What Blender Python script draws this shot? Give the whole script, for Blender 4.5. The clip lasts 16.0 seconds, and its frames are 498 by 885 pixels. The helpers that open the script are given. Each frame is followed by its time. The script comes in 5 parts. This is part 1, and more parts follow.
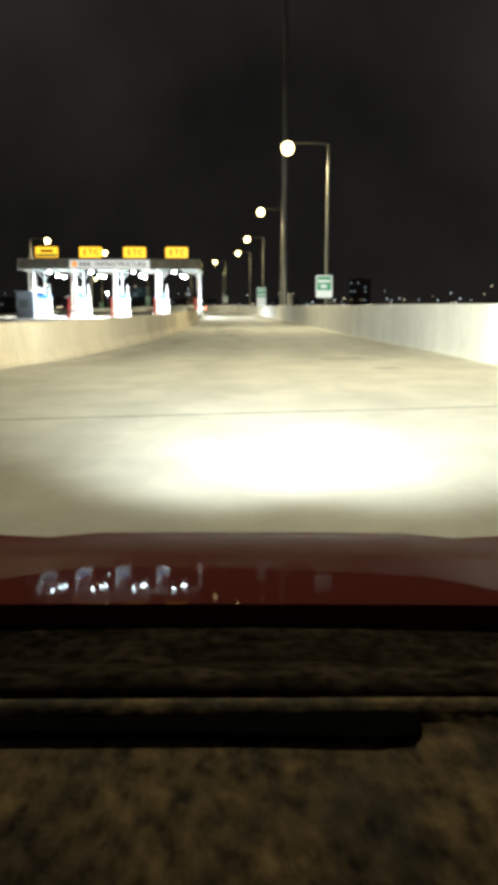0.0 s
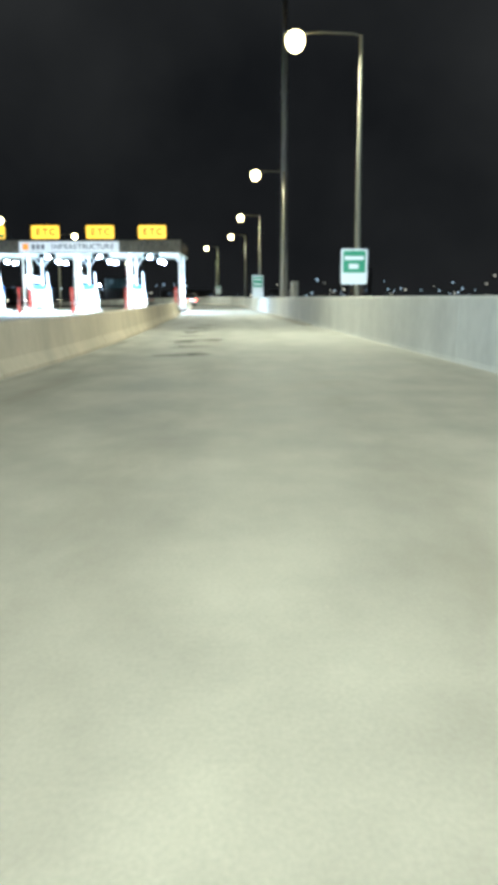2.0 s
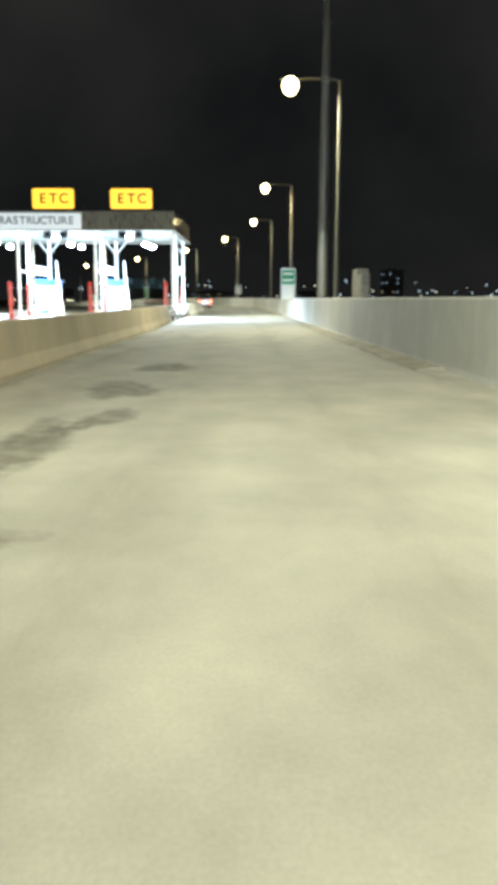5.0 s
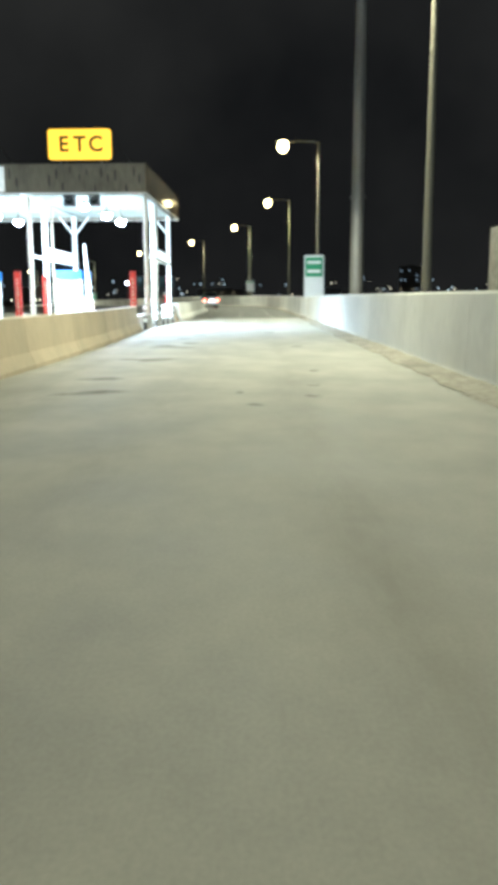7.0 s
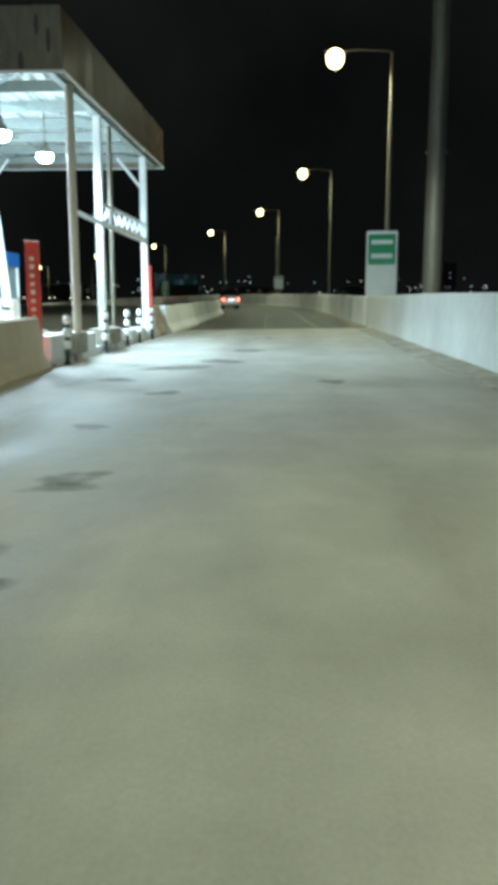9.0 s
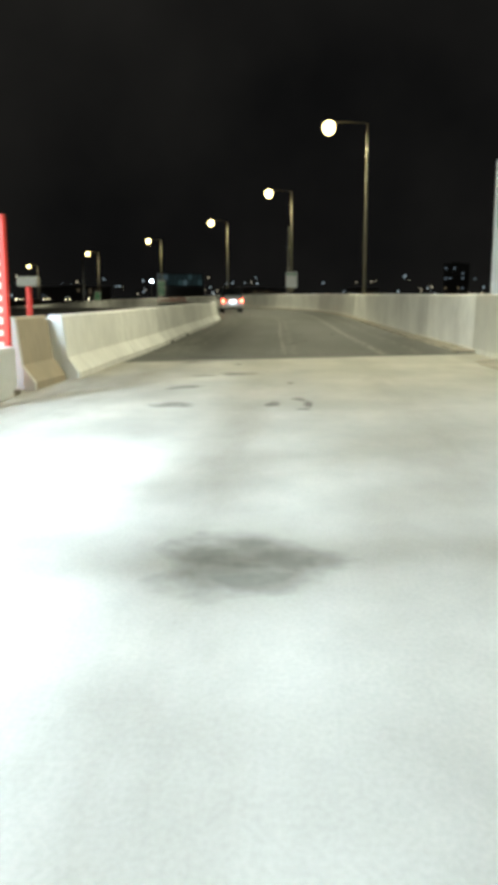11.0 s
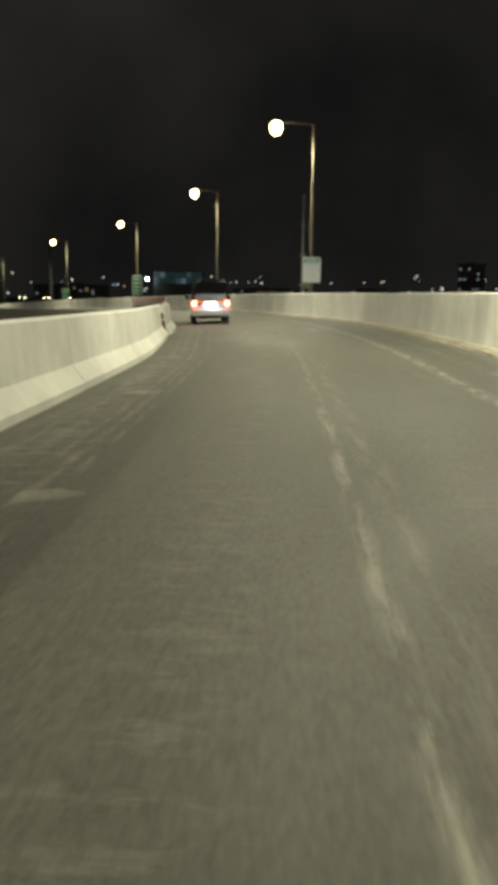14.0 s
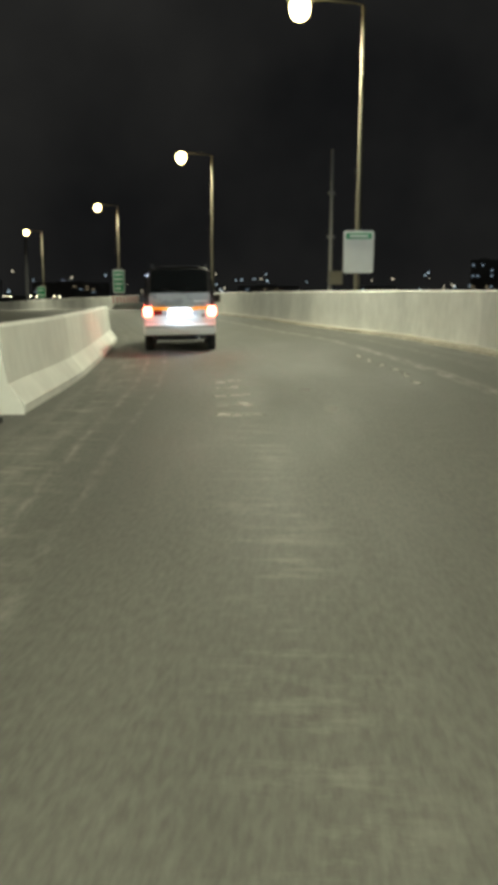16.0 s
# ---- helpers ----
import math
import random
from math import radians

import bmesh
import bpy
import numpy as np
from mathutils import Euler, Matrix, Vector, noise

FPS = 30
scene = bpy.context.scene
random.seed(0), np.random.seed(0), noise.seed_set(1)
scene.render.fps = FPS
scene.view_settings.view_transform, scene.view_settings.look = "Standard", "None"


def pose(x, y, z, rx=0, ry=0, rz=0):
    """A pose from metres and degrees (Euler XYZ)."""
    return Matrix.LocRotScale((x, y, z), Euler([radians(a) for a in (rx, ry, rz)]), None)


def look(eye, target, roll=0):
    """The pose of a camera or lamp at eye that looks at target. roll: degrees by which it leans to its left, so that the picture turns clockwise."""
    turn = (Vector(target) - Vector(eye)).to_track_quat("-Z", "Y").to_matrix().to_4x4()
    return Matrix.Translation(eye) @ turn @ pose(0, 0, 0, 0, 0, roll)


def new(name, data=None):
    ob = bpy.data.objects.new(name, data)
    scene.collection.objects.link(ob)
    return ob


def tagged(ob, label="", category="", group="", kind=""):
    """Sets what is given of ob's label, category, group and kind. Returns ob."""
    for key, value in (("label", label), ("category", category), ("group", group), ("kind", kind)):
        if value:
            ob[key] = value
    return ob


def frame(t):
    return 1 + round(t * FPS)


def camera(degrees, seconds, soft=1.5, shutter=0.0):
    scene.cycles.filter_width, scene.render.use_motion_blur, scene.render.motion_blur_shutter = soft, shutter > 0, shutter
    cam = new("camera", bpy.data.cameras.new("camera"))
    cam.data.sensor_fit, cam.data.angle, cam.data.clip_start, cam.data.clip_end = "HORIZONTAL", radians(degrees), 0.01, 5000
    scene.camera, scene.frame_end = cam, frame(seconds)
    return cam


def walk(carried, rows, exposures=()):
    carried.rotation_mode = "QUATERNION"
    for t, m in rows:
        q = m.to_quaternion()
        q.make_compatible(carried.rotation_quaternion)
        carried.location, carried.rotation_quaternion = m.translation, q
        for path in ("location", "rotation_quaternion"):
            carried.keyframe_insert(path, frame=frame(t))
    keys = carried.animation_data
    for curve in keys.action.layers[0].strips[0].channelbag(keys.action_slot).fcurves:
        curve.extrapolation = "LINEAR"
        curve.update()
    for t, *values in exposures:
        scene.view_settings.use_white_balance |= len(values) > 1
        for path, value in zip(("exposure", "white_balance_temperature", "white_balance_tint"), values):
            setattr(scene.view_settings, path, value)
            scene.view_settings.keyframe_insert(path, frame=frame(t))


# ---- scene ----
cam = camera(33.4, 16.0, 6.0)
PATH = [
    (0, (-0.3, 0.499, 1.289), (-0.256, 2.472, 0.965), 0.1),
    (0.5, (0.07, 4.751, 1.269), (0.114, 6.721, 0.929), -0.3),
    (1, (0.241, 9.085, 1.242), (0.289, 11.056, 0.906), 0.2),
    (1.5, (0.314, 13.576, 1.243), (0.367, 15.546, 0.903), 0.4),
    (2, (0.552, 18.14, 1.338), (0.598, 20.109, 0.994), -0.2),
    (2.5, (0.698, 22.544, 1.331), (0.734, 24.515, 0.991), 0.2),
    (3, (0.874, 26.952, 1.283), (0.891, 28.923, 0.942), 0.1),
    (3.5, (0.971, 31.216, 1.287), (0.975, 33.187, 0.946), -0.0),
    (4, (1.022, 35.376, 1.322), (1.018, 37.346, 0.981), -0.1),
    (4.2, (1.062, 36.968, 1.343), (1.058, 38.938, 1.002), 0.2),
    (6.5, (1.106, 56.367, 1.241), (1.07, 58.337, 0.899), -0.3),
    (7, (1.111, 60.717, 1.276), (1.062, 62.687, 0.931), -0.2),
    (7.5, (1.064, 65.018, 1.276), (0.998, 66.987, 0.932), -0.0),
    (8, (0.927, 69.403, 1.305), (0.844, 71.372, 0.96), -0.1),
    (8.5, (0.735, 73.883, 1.288), (0.633, 75.851, 0.945), -0.4),
    (9, (0.516, 78.414, 1.315), (0.406, 80.38, 0.966), -0.1),
    (9.2, (0.388, 80.207, 1.3), (0.281, 82.174, 0.952), 0.3),
    (11.5, (-0.531, 99.281, 1.232), (-0.661, 101.247, 0.886), -0.2),
    (12, (-0.761, 104.198, 1.262), (-0.891, 106.164, 0.915), 0.1),
    (12.5, (-1.009, 108.714, 1.232), (-1.138, 110.68, 0.884), 0.4),
    (13, (-1.234, 113.412, 1.247), (-1.366, 115.376, 0.894), 0.2),
    (13.5, (-1.387, 118.08, 1.253), (-1.521, 120.045, 0.903), 0.0),
    (14, (-1.516, 122.671, 1.233), (-1.65, 124.636, 0.887), 0.4),
    (14.5, (-1.736, 127.583, 1.328), (-1.872, 129.548, 0.979), 0.4),
    (15, (-1.964, 131.991, 1.234), (-2.1, 133.957, 0.889), 0.6),
    (15.5, (-2.312, 136.397, 1.242), (-2.445, 138.362, 0.895), 0.4),
    (16, (-2.754, 140.597, 1.305), (-2.902, 142.56, 0.954), 0.2),
]
EXPOSURES = [(0.0, 0.7, 6300, 7), (0.5, 0.3, 6200, 8), (1.0, 0.25, 5900, 6), (1.5, 0.5, 5600, 5), (2.0, 0.95, 5150, 4), (3.0, 0.9, 5450, 4), (4.0, 0.7, 5650, 5), (6.5, 0.9, 5450, 4), (8.0, 0.3, 5400, 2), (9.0, -0.5, 5350, -6),
             (10.0, -0.15, 5700, -1), (11.5, 0.12, 6000, 7), (12.0, 0.25, 6100, 7), (12.5, 0.35, 6200, 7), (13.0, 0.6, 6250, 7), (13.5, 0.7, 6200, 7), (14.0, 0.6, 6100, 7), (15.0, 0.5, 5900, 6), (16.0, 0.68, 5750, 5)]
walk(cam, [(t, look(eye, target, roll)) for t, eye, target, roll in PATH], EXPOSURES)

# ---- world: an overcast night sky over a city ----
world = bpy.data.worlds.new("night_sky")
scene.world = world
world.use_nodes = True
wn, wl = world.node_tree.nodes, world.node_tree.links
w_bg = wn["Background"]
w_co = wn.new("ShaderNodeTexCoord")
w_no = wn.new("ShaderNodeTexNoise")
w_no.inputs["Scale"].default_value = 2.2
w_no.inputs["Detail"].default_value = 5
w_ra = wn.new("ShaderNodeValToRGB")
w_ra.color_ramp.elements[0].position, w_ra.color_ramp.elements[0].color = 0.35, (0.0046, 0.0043, 0.0040, 1)
w_ra.color_ramp.elements[1].position, w_ra.color_ramp.elements[1].color = 0.75, (0.0175, 0.0155, 0.0128, 1)
wl.new(w_co.outputs["Generated"], w_no.inputs["Vector"])
wl.new(w_no.outputs["Fac"], w_ra.inputs["Fac"])
wl.new(w_ra.outputs["Color"], w_bg.inputs["Color"])
w_bg.inputs["Strength"].default_value = 1.0

STREET_POWER = 4000.0       # watts of one street luminaire
STREET_COLOUR = (1.0, 0.90, 0.58)
HEAD_POWER = 18000.0        # watts of one headlamp beam of the red car
HEAD_COLOUR = (0.93, 1.0, 0.93)
PLAZA_POWER = 1700.0        # watts of one canopy flood, thrown down, and the little that its bowl lets up
PLAZA_GLOW = 140.0
PLAZA_COLOUR = (0.86, 0.95, 1.0)


# ---- materials ----
def surface(name, colour, rough=0.6, metal=0.0, grain=30.0, vary=0.15, patch=0.6, patch_vary=0.2, bump=0.1, stretch=(1, 1, 1), spread=0.0, specular=0.5):
    """A painted, cast or metal surface with fine grain and larger patches, in metres."""
    m = bpy.data.materials.new(name)
    m.use_nodes = True
    n, l = m.node_tree.nodes, m.node_tree.links
    b = n["Principled BSDF"]
    b.inputs["Roughness"].default_value = rough
    b.inputs["Metallic"].default_value = metal
    b.inputs["Specular IOR Level"].default_value = specular
    geo = n.new("ShaderNodeNewGeometry")
    mp = n.new("ShaderNodeMapping")
    mp.inputs["Scale"].default_value = stretch
    l.new(geo.outputs["Position"], mp.inputs["Vector"])
    fine = n.new("ShaderNodeTexNoise")
    fine.inputs["Scale"].default_value, fine.inputs["Detail"].default_value = grain, 6
    big = n.new("ShaderNodeTexNoise")
    big.inputs["Scale"].default_value, big.inputs["Detail"].default_value = patch, 5
    big.inputs["Roughness"].default_value = 0.6
    l.new(mp.outputs["Vector"], fine.inputs["Vector"])
    l.new(mp.outputs["Vector"], big.inputs["Vector"])

    def around(source, amount):
        r = n.new("ShaderNodeMapRange")
        r.inputs["From Min"].default_value, r.inputs["From Max"].default_value = 0.25, 0.75
        r.inputs["To Min"].default_value, r.inputs["To Max"].default_value = 1 - amount, 1 + amount
        l.new(source, r.inputs["Value"])
        return r.outputs["Result"]

    def times(a, c):
        x = n.new("ShaderNodeMath")
        x.operation = "MULTIPLY"
        l.new(a, x.inputs[0])
        l.new(c, x.inputs[1])
        return x.outputs[0]

    k = times(around(fine.outputs["Fac"], vary), around(big.outputs["Fac"], patch_vary))
    if spread:
        info = n.new("ShaderNodeObjectInfo")
        r = n.new("ShaderNodeMapRange")
        r.inputs["To Min"].default_value, r.inputs["To Max"].default_value = 1 - spread, 1 + spread
        l.new(info.outputs["Random"], r.inputs["Value"])
        k = times(k, r.outputs["Result"])
    mul = n.new("ShaderNodeVectorMath")
    mul.operation = "SCALE"
    mul.inputs[0].default_value = colour
    l.new(k, mul.inputs["Scale"])
    l.new(mul.outputs["Vector"], b.inputs["Base Color"])
    rr = n.new("ShaderNodeMath")
    rr.operation = "MULTIPLY"
    rr.inputs[1].default_value = rough
    rr.use_clamp = True
    l.new(around(big.outputs["Fac"], 0.2), rr.inputs[0])
    l.new(rr.outputs[0], b.inputs["Roughness"])
    if bump:
        bp = n.new("ShaderNodeBump")
        bp.inputs["Strength"].default_value, bp.inputs["Distance"].default_value = bump, 0.01
        l.new(fine.outputs["Fac"], bp.inputs["Height"])
        l.new(bp.outputs["Normal"], b.inputs["Normal"])
    return m


def glowing(name, colour, strength, base=(0.8, 0.8, 0.8)):
    m = bpy.data.materials.new(name)
    m.use_nodes = True
    b = m.node_tree.nodes["Principled BSDF"]
    b.inputs["Base Color"].default_value = (*base, 1)
    b.inputs["Emission Color"].default_value = (*colour, 1)
    b.inputs["Emission Strength"].default_value = strength
    b.inputs["Roughness"].default_value = 0.4
    return m


def tinted(name, colour, rough=0.05):
    m = bpy.data.materials.new(name)
    m.use_nodes = True
    b = m.node_tree.nodes["Principled BSDF"]
    b.inputs["Base Color"].default_value = (*colour, 1)
    b.inputs["Roughness"].default_value = rough
    b.inputs["Coat Weight"].default_value = 1.0
    b.inputs["Coat Roughness"].default_value = 0.03
    return m


M_ROAD = surface("road_concrete", (0.40, 0.385, 0.34), 0.75, grain=55, vary=0.08, patch=0.9, patch_vary=0.28, bump=0.08, stretch=(1, 0.7, 1))
M_ASPH = surface("asphalt", (0.095, 0.094, 0.084), 0.68, grain=45, vary=0.28, patch=0.7, patch_vary=0.26, bump=0.10, stretch=(1, 0.25, 1))
M_STAIN = surface("damp_stain", (0.15, 0.142, 0.115), 0.8, grain=14, vary=0.2, patch=1.2, patch_vary=0.3, bump=0.2)
M_STRIP = surface("smooth_asphalt", (0.10, 0.10, 0.092), 0.7, grain=45, vary=0.2, patch=1.0, patch_vary=0.2, bump=0.06)
M_FLECK = surface("spilt_pale_paint", (0.64, 0.62, 0.56), 0.75, grain=20, vary=0.3, patch=2.0, patch_vary=0.3, bump=0.1)
M_PAINTED = surface("worn_line_paint", (0.76, 0.74, 0.66), 0.7, grain=20, vary=0.3, patch=2.0, patch_vary=0.3, bump=0.1)
M_JOINT = surface("joint_filler", (0.04, 0.038, 0.034), 0.8, grain=60, vary=0.3, bump=0.3)
M_WALL = surface("parapet_concrete", (0.56, 0.55, 0.50), 0.8, grain=5, vary=0.06, patch=0.35, patch_vary=0.2, bump=0.12, stretch=(1, 1, 0.7), spread=0.07)
M_BARR = surface("barrier_concrete", (0.47, 0.40, 0.29), 0.8, grain=12, vary=0.07, patch=0.8, patch_vary=0.2, bump=0.15, stretch=(1, 1, 0.4), spread=0.09)
# Concrete lightened so that its colour stands in for headlight falling on it.
M_PALE = surface("headlit_pale_concrete", (0.80, 0.80, 0.77), 0.8, grain=4, vary=0.07, patch=0.4, patch_vary=0.22, bump=0.12, stretch=(1, 1, 0.7), spread=0.08)
M_MATT = surface("matt_black", (0.005, 0.005, 0.005), 1.0, grain=60, vary=0.2, bump=0.1, specular=0.0)
M_KERB = surface("kerb_concrete", (0.29, 0.265, 0.215), 0.9, grain=9, vary=0.35, patch=0.9, patch_vary=0.45, bump=0.5)
M_GRND = surface("dark_earth", (0.045, 0.05, 0.03), 0.95, grain=3, vary=0.4, patch=0.05, patch_vary=0.4, bump=0.4)
M_GALV = surface("galvanised_steel", (0.17, 0.155, 0.115), 0.65, 0.4, grain=40, vary=0.12, patch=1.5, patch_vary=0.15, bump=0.05, stretch=(1, 1, 0.3))
M_MAST = surface("weathered_steel", (0.33, 0.32, 0.30), 0.55, 0.4, grain=20, vary=0.15, patch=0.9, patch_vary=0.25, bump=0.1, stretch=(1, 1, 0.2))
M_HEAD = surface("lamp_housing", (0.25, 0.25, 0.24), 0.5, 0.5, grain=40, vary=0.1, bump=0.05)
M_LAMP = glowing("sodium_refractor", (1.0, 0.74, 0.30), 12.0)
M_FLOOD = glowing("flood_lens", (0.85, 0.95, 1.0), 60.0)
M_FASC = surface("fascia_panel", (0.17, 0.15, 0.115), 0.6, 0.0, grain=8, vary=0.16, patch=1.0, patch_vary=0.35, bump=0.05, stretch=(1, 1, 0.3), specular=0.2)
M_FASB = surface("rusty_fascia", (0.085, 0.050, 0.018), 0.5, 0.0, grain=9, vary=0.3, patch=1.1, patch_vary=0.55, bump=0.05, stretch=(1, 1, 0.3), spread=0.2, specular=0.08)
M_FASB.node_tree.nodes["Principled BSDF"].inputs["Coat Weight"].default_value = 0.7
M_FASB.node_tree.nodes["Principled BSDF"].inputs["Coat Roughness"].default_value = 0.05
M_FRAME = surface("dulled_frame_paint", (0.30, 0.33, 0.31), 0.55, 0.1, grain=20, vary=0.15, patch=1.2, patch_vary=0.25, bump=0.05)
M_STRK = surface("rust_streak", (0.06, 0.055, 0.045), 0.8, grain=20, vary=0.3, bump=0.1)
M_SOFF = surface("soffit_sheet", (0.72, 0.74, 0.74), 0.5, 0.1, grain=10, vary=0.06, patch=0.8, patch_vary=0.1, bump=0.05)
M_WHITE = surface("white_paint", (0.78, 0.79, 0.78), 0.45, grain=30, vary=0.06, patch=1.2, patch_vary=0.12, bump=0.05)
M_CREAM = surface("cream_paint", (0.55, 0.50, 0.40), 0.5, grain=30, vary=0.08, patch=1.2, patch_vary=0.15, bump=0.05)
M_BLUE = surface("blue_panel", (0.022, 0.105, 0.34), 0.4, grain=30, vary=0.06, patch=1.5, patch_vary=0.1, bump=0.02)
M_RED = surface("red_panel", (0.52, 0.035, 0.02), 0.45, grain=30, vary=0.08, patch=1.5, patch_vary=0.15, bump=0.03)
M_CABIN = surface("pale_blue_sheet", (0.42, 0.50, 0.62), 0.5, grain=20, vary=0.06, patch=1.0, patch_vary=0.15, bump=0.05)
M_CONE = surface("worn_red_plastic", (0.10, 0.018, 0.015), 0.6, grain=20, vary=0.2, patch=4, patch_vary=0.3, bump=0.1)
M_BLACK = surface("black_plastic", (0.02, 0.02, 0.02), 0.5, grain=50, vary=0.2, bump=0.1)
M_DARK = surface("dark_metal", (0.05, 0.05, 0.055), 0.5, 0.3, grain=40, vary=0.2, bump=0.05)
M_GREEN = surface("green_sheeting", (0.01, 0.27, 0.10), 0.35, grain=80, vary=0.05, patch=2, patch_vary=0.08, bump=0.02)
M_SIGNW = surface("white_sheeting", (0.84, 0.86, 0.84), 0.35, grain=80, vary=0.04, patch=2, patch_vary=0.05, bump=0.02)
M_ETC = glowing("lit_yellow_face", (1.0, 0.50, 0.025), 1.15, (0.6, 0.30, 0.02))
M_BOARD = glowing("lit_white_board", (1.0, 0.97, 0.90), 0.28, (0.75, 0.75, 0.72))
M_LETTER = surface("dark_lettering", (0.03, 0.02, 0.012), 0.5, grain=60, vary=0.1, bump=0)
M_GREY = surface("grey_lettering", (0.20, 0.20, 0.195), 0.5, grain=60, vary=0.1, bump=0)
M_GLASS = tinted("dark_glass", (0.012, 0.014, 0.016))
M_BOOTHG = tinted("booth_glass", (0.30, 0.36, 0.38), 0.1)
M_SILV = surface("silver_car_paint", (0.80, 0.82, 0.84), 0.35, 0.0, grain=200, vary=0.05, patch=2, patch_vary=0.06, bump=0.0)
M_MIDGREY = surface("grey_car_paint", (0.36, 0.37, 0.40), 0.28, 0.2, grain=200, vary=0.05, patch=2, patch_vary=0.08, bump=0.0)
M_UPPER = surface("charcoal_car_paint", (0.045, 0.042, 0.045), 0.25, 0.3, grain=200, vary=0.08, patch=2, patch_vary=0.1, bump=0.0)
M_TAIL = glowing("lit_tail_lamp", (1.0, 0.10, 0.05), 24.0, (0.6, 0.02, 0.02))
M_REDL = tinted("red_lens", (0.35, 0.01, 0.01), 0.15)
M_AMBER = glowing("glowing_amber", (1.0, 0.28, 0.02), 0.6, (0.7, 0.25, 0.02))
M_PLATE = glowing("glowing_plate", (1.0, 0.98, 0.95), 1.4, (0.8, 0.8, 0.8))
M_CARRED = surface("dark_red_car_paint", (0.10, 0.022, 0.018), 0.07, 0.0, grain=200, vary=0.05, patch=2, patch_vary=0.08, bump=0.0, specular=0.0)
M_CARRED.node_tree.nodes["Principled BSDF"].inputs["Coat Weight"].default_value = 0.07
M_CARRED.node_tree.nodes["Principled BSDF"].inputs["Coat Roughness"].default_value = 0.03
M_DASH = surface("grained_dashboard", (0.085, 0.058, 0.029), 0.95, grain=70, vary=1.0, patch=16, patch_vary=1.1, bump=0.3, stretch=(1, 0.55, 1), specular=0.1)
M_COWL = surface("cowl_plastic", (0.030, 0.023, 0.016), 1.0, grain=60, vary=0.8, patch=12, patch_vary=1.0, bump=0.1, specular=0.0)
M_HLAMP = glowing("lit_headlamp", (0.95, 1.0, 0.95), 6.0)
M_TYRE = surface("tyre_rubber", (0.02, 0.02, 0.02), 0.85, grain=60, vary=0.2, bump=0.2)
M_RIM = surface("wheel_steel", (0.35, 0.35, 0.36), 0.4, 0.7, grain=60, vary=0.1, bump=0.05)
M_TOWER = surface("far_facade", (0.30, 0.29, 0.27), 0.8, grain=1.0, vary=0.1, patch=0.1, patch_vary=0.2, bump=0)
M_WINC = glowing("lit_window_cool", (0.75, 0.9, 1.0), 0.22, (0.1, 0.1, 0.1))
M_WINW = glowing("lit_window_warm", (1.0, 0.75, 0.42), 0.22, (0.1, 0.1, 0.1))
M_FACE = glowing("lit_shop_facade", (0.35, 0.62, 0.62), 0.05, (0.1, 0.1, 0.1))
M_FACED = glowing("dim_shop_facade", (0.30, 0.55, 0.55), 0.022, (0.1, 0.1, 0.1))
M_FACEB = glowing("bright_shop_facade", (0.5, 0.72, 0.75), 0.085, (0.1, 0.1, 0.1))
M_CITYW = glowing("far_lamp_warm", (1.0, 0.80, 0.50), 1.0)
M_CITYC = glowing("far_lamp_cool", (0.82, 0.95, 1.0), 0.8)
M_BEAM = glowing("headlamp_lens", (1.0, 0.86, 0.50), 9.0)


def streaked(m, lines, colour=(0.46, 0.45, 0.40), scale=(9, 1.6, 1), low=0.46, high=0.66, until=None):
    """Worn white paint and dust drawn out along the way: lines of (metres from the right wall, half width, strength)."""
    n, l = m.node_tree.nodes, m.node_tree.links
    b = n["Principled BSDF"]
    uv = n.new("ShaderNodeUVMap")
    uv.uv_map = "across"
    sep = n.new("ShaderNodeSeparateXYZ")
    l.new(uv.outputs["UV"], sep.inputs[0])

    def calc(op, a, c, clamp=False):
        x = n.new("ShaderNodeMath")
        x.operation, x.use_clamp = op, clamp
        for k, v in enumerate((a, c)):
            if isinstance(v, (int, float)):
                x.inputs[k].default_value = v
            else:
                l.new(v, x.inputs[k])
        return x.outputs[0]

    mp = n.new("ShaderNodeMapping")
    mp.inputs["Scale"].default_value = scale
    l.new(uv.outputs["UV"], mp.inputs["Vector"])
    no = n.new("ShaderNodeTexNoise")
    no.inputs["Scale"].default_value, no.inputs["Detail"].default_value, no.inputs["Roughness"].default_value = 1.0, 5, 0.7
    l.new(mp.outputs["Vector"], no.inputs["Vector"])
    flake = n.new("ShaderNodeMapRange")
    flake.inputs["From Min"].default_value, flake.inputs["From Max"].default_value = low, high
    l.new(no.outputs["Fac"], flake.inputs["Value"])
    mask = None
    for u, w, k in lines:
        off = calc("DIVIDE", calc("ABSOLUTE", calc("SUBTRACT", sep.outputs["X"], u), 0), w)
        one = calc("MULTIPLY", calc("SUBTRACT", 1.0, off, True), k)
        mask = one if mask is None else calc("MAXIMUM", mask, one)
    fac = calc("MULTIPLY", flake.outputs["Result"], mask, True)
    if until:
        fac = calc("MULTIPLY", fac, calc("SUBTRACT", until / 14.0 + 1.0, calc("DIVIDE", sep.outputs["Y"], 14.0), True))
    mix = n.new("ShaderNodeMix")
    mix.data_type = "RGBA"
    mix.inputs[7].default_value = (*colour, 1)
    l.new(fac, mix.inputs[0])
    l.new(b.inputs["Base Color"].links[0].from_socket, mix.inputs[6])
    l.new(mix.outputs[2], b.inputs["Base Color"])
    return m


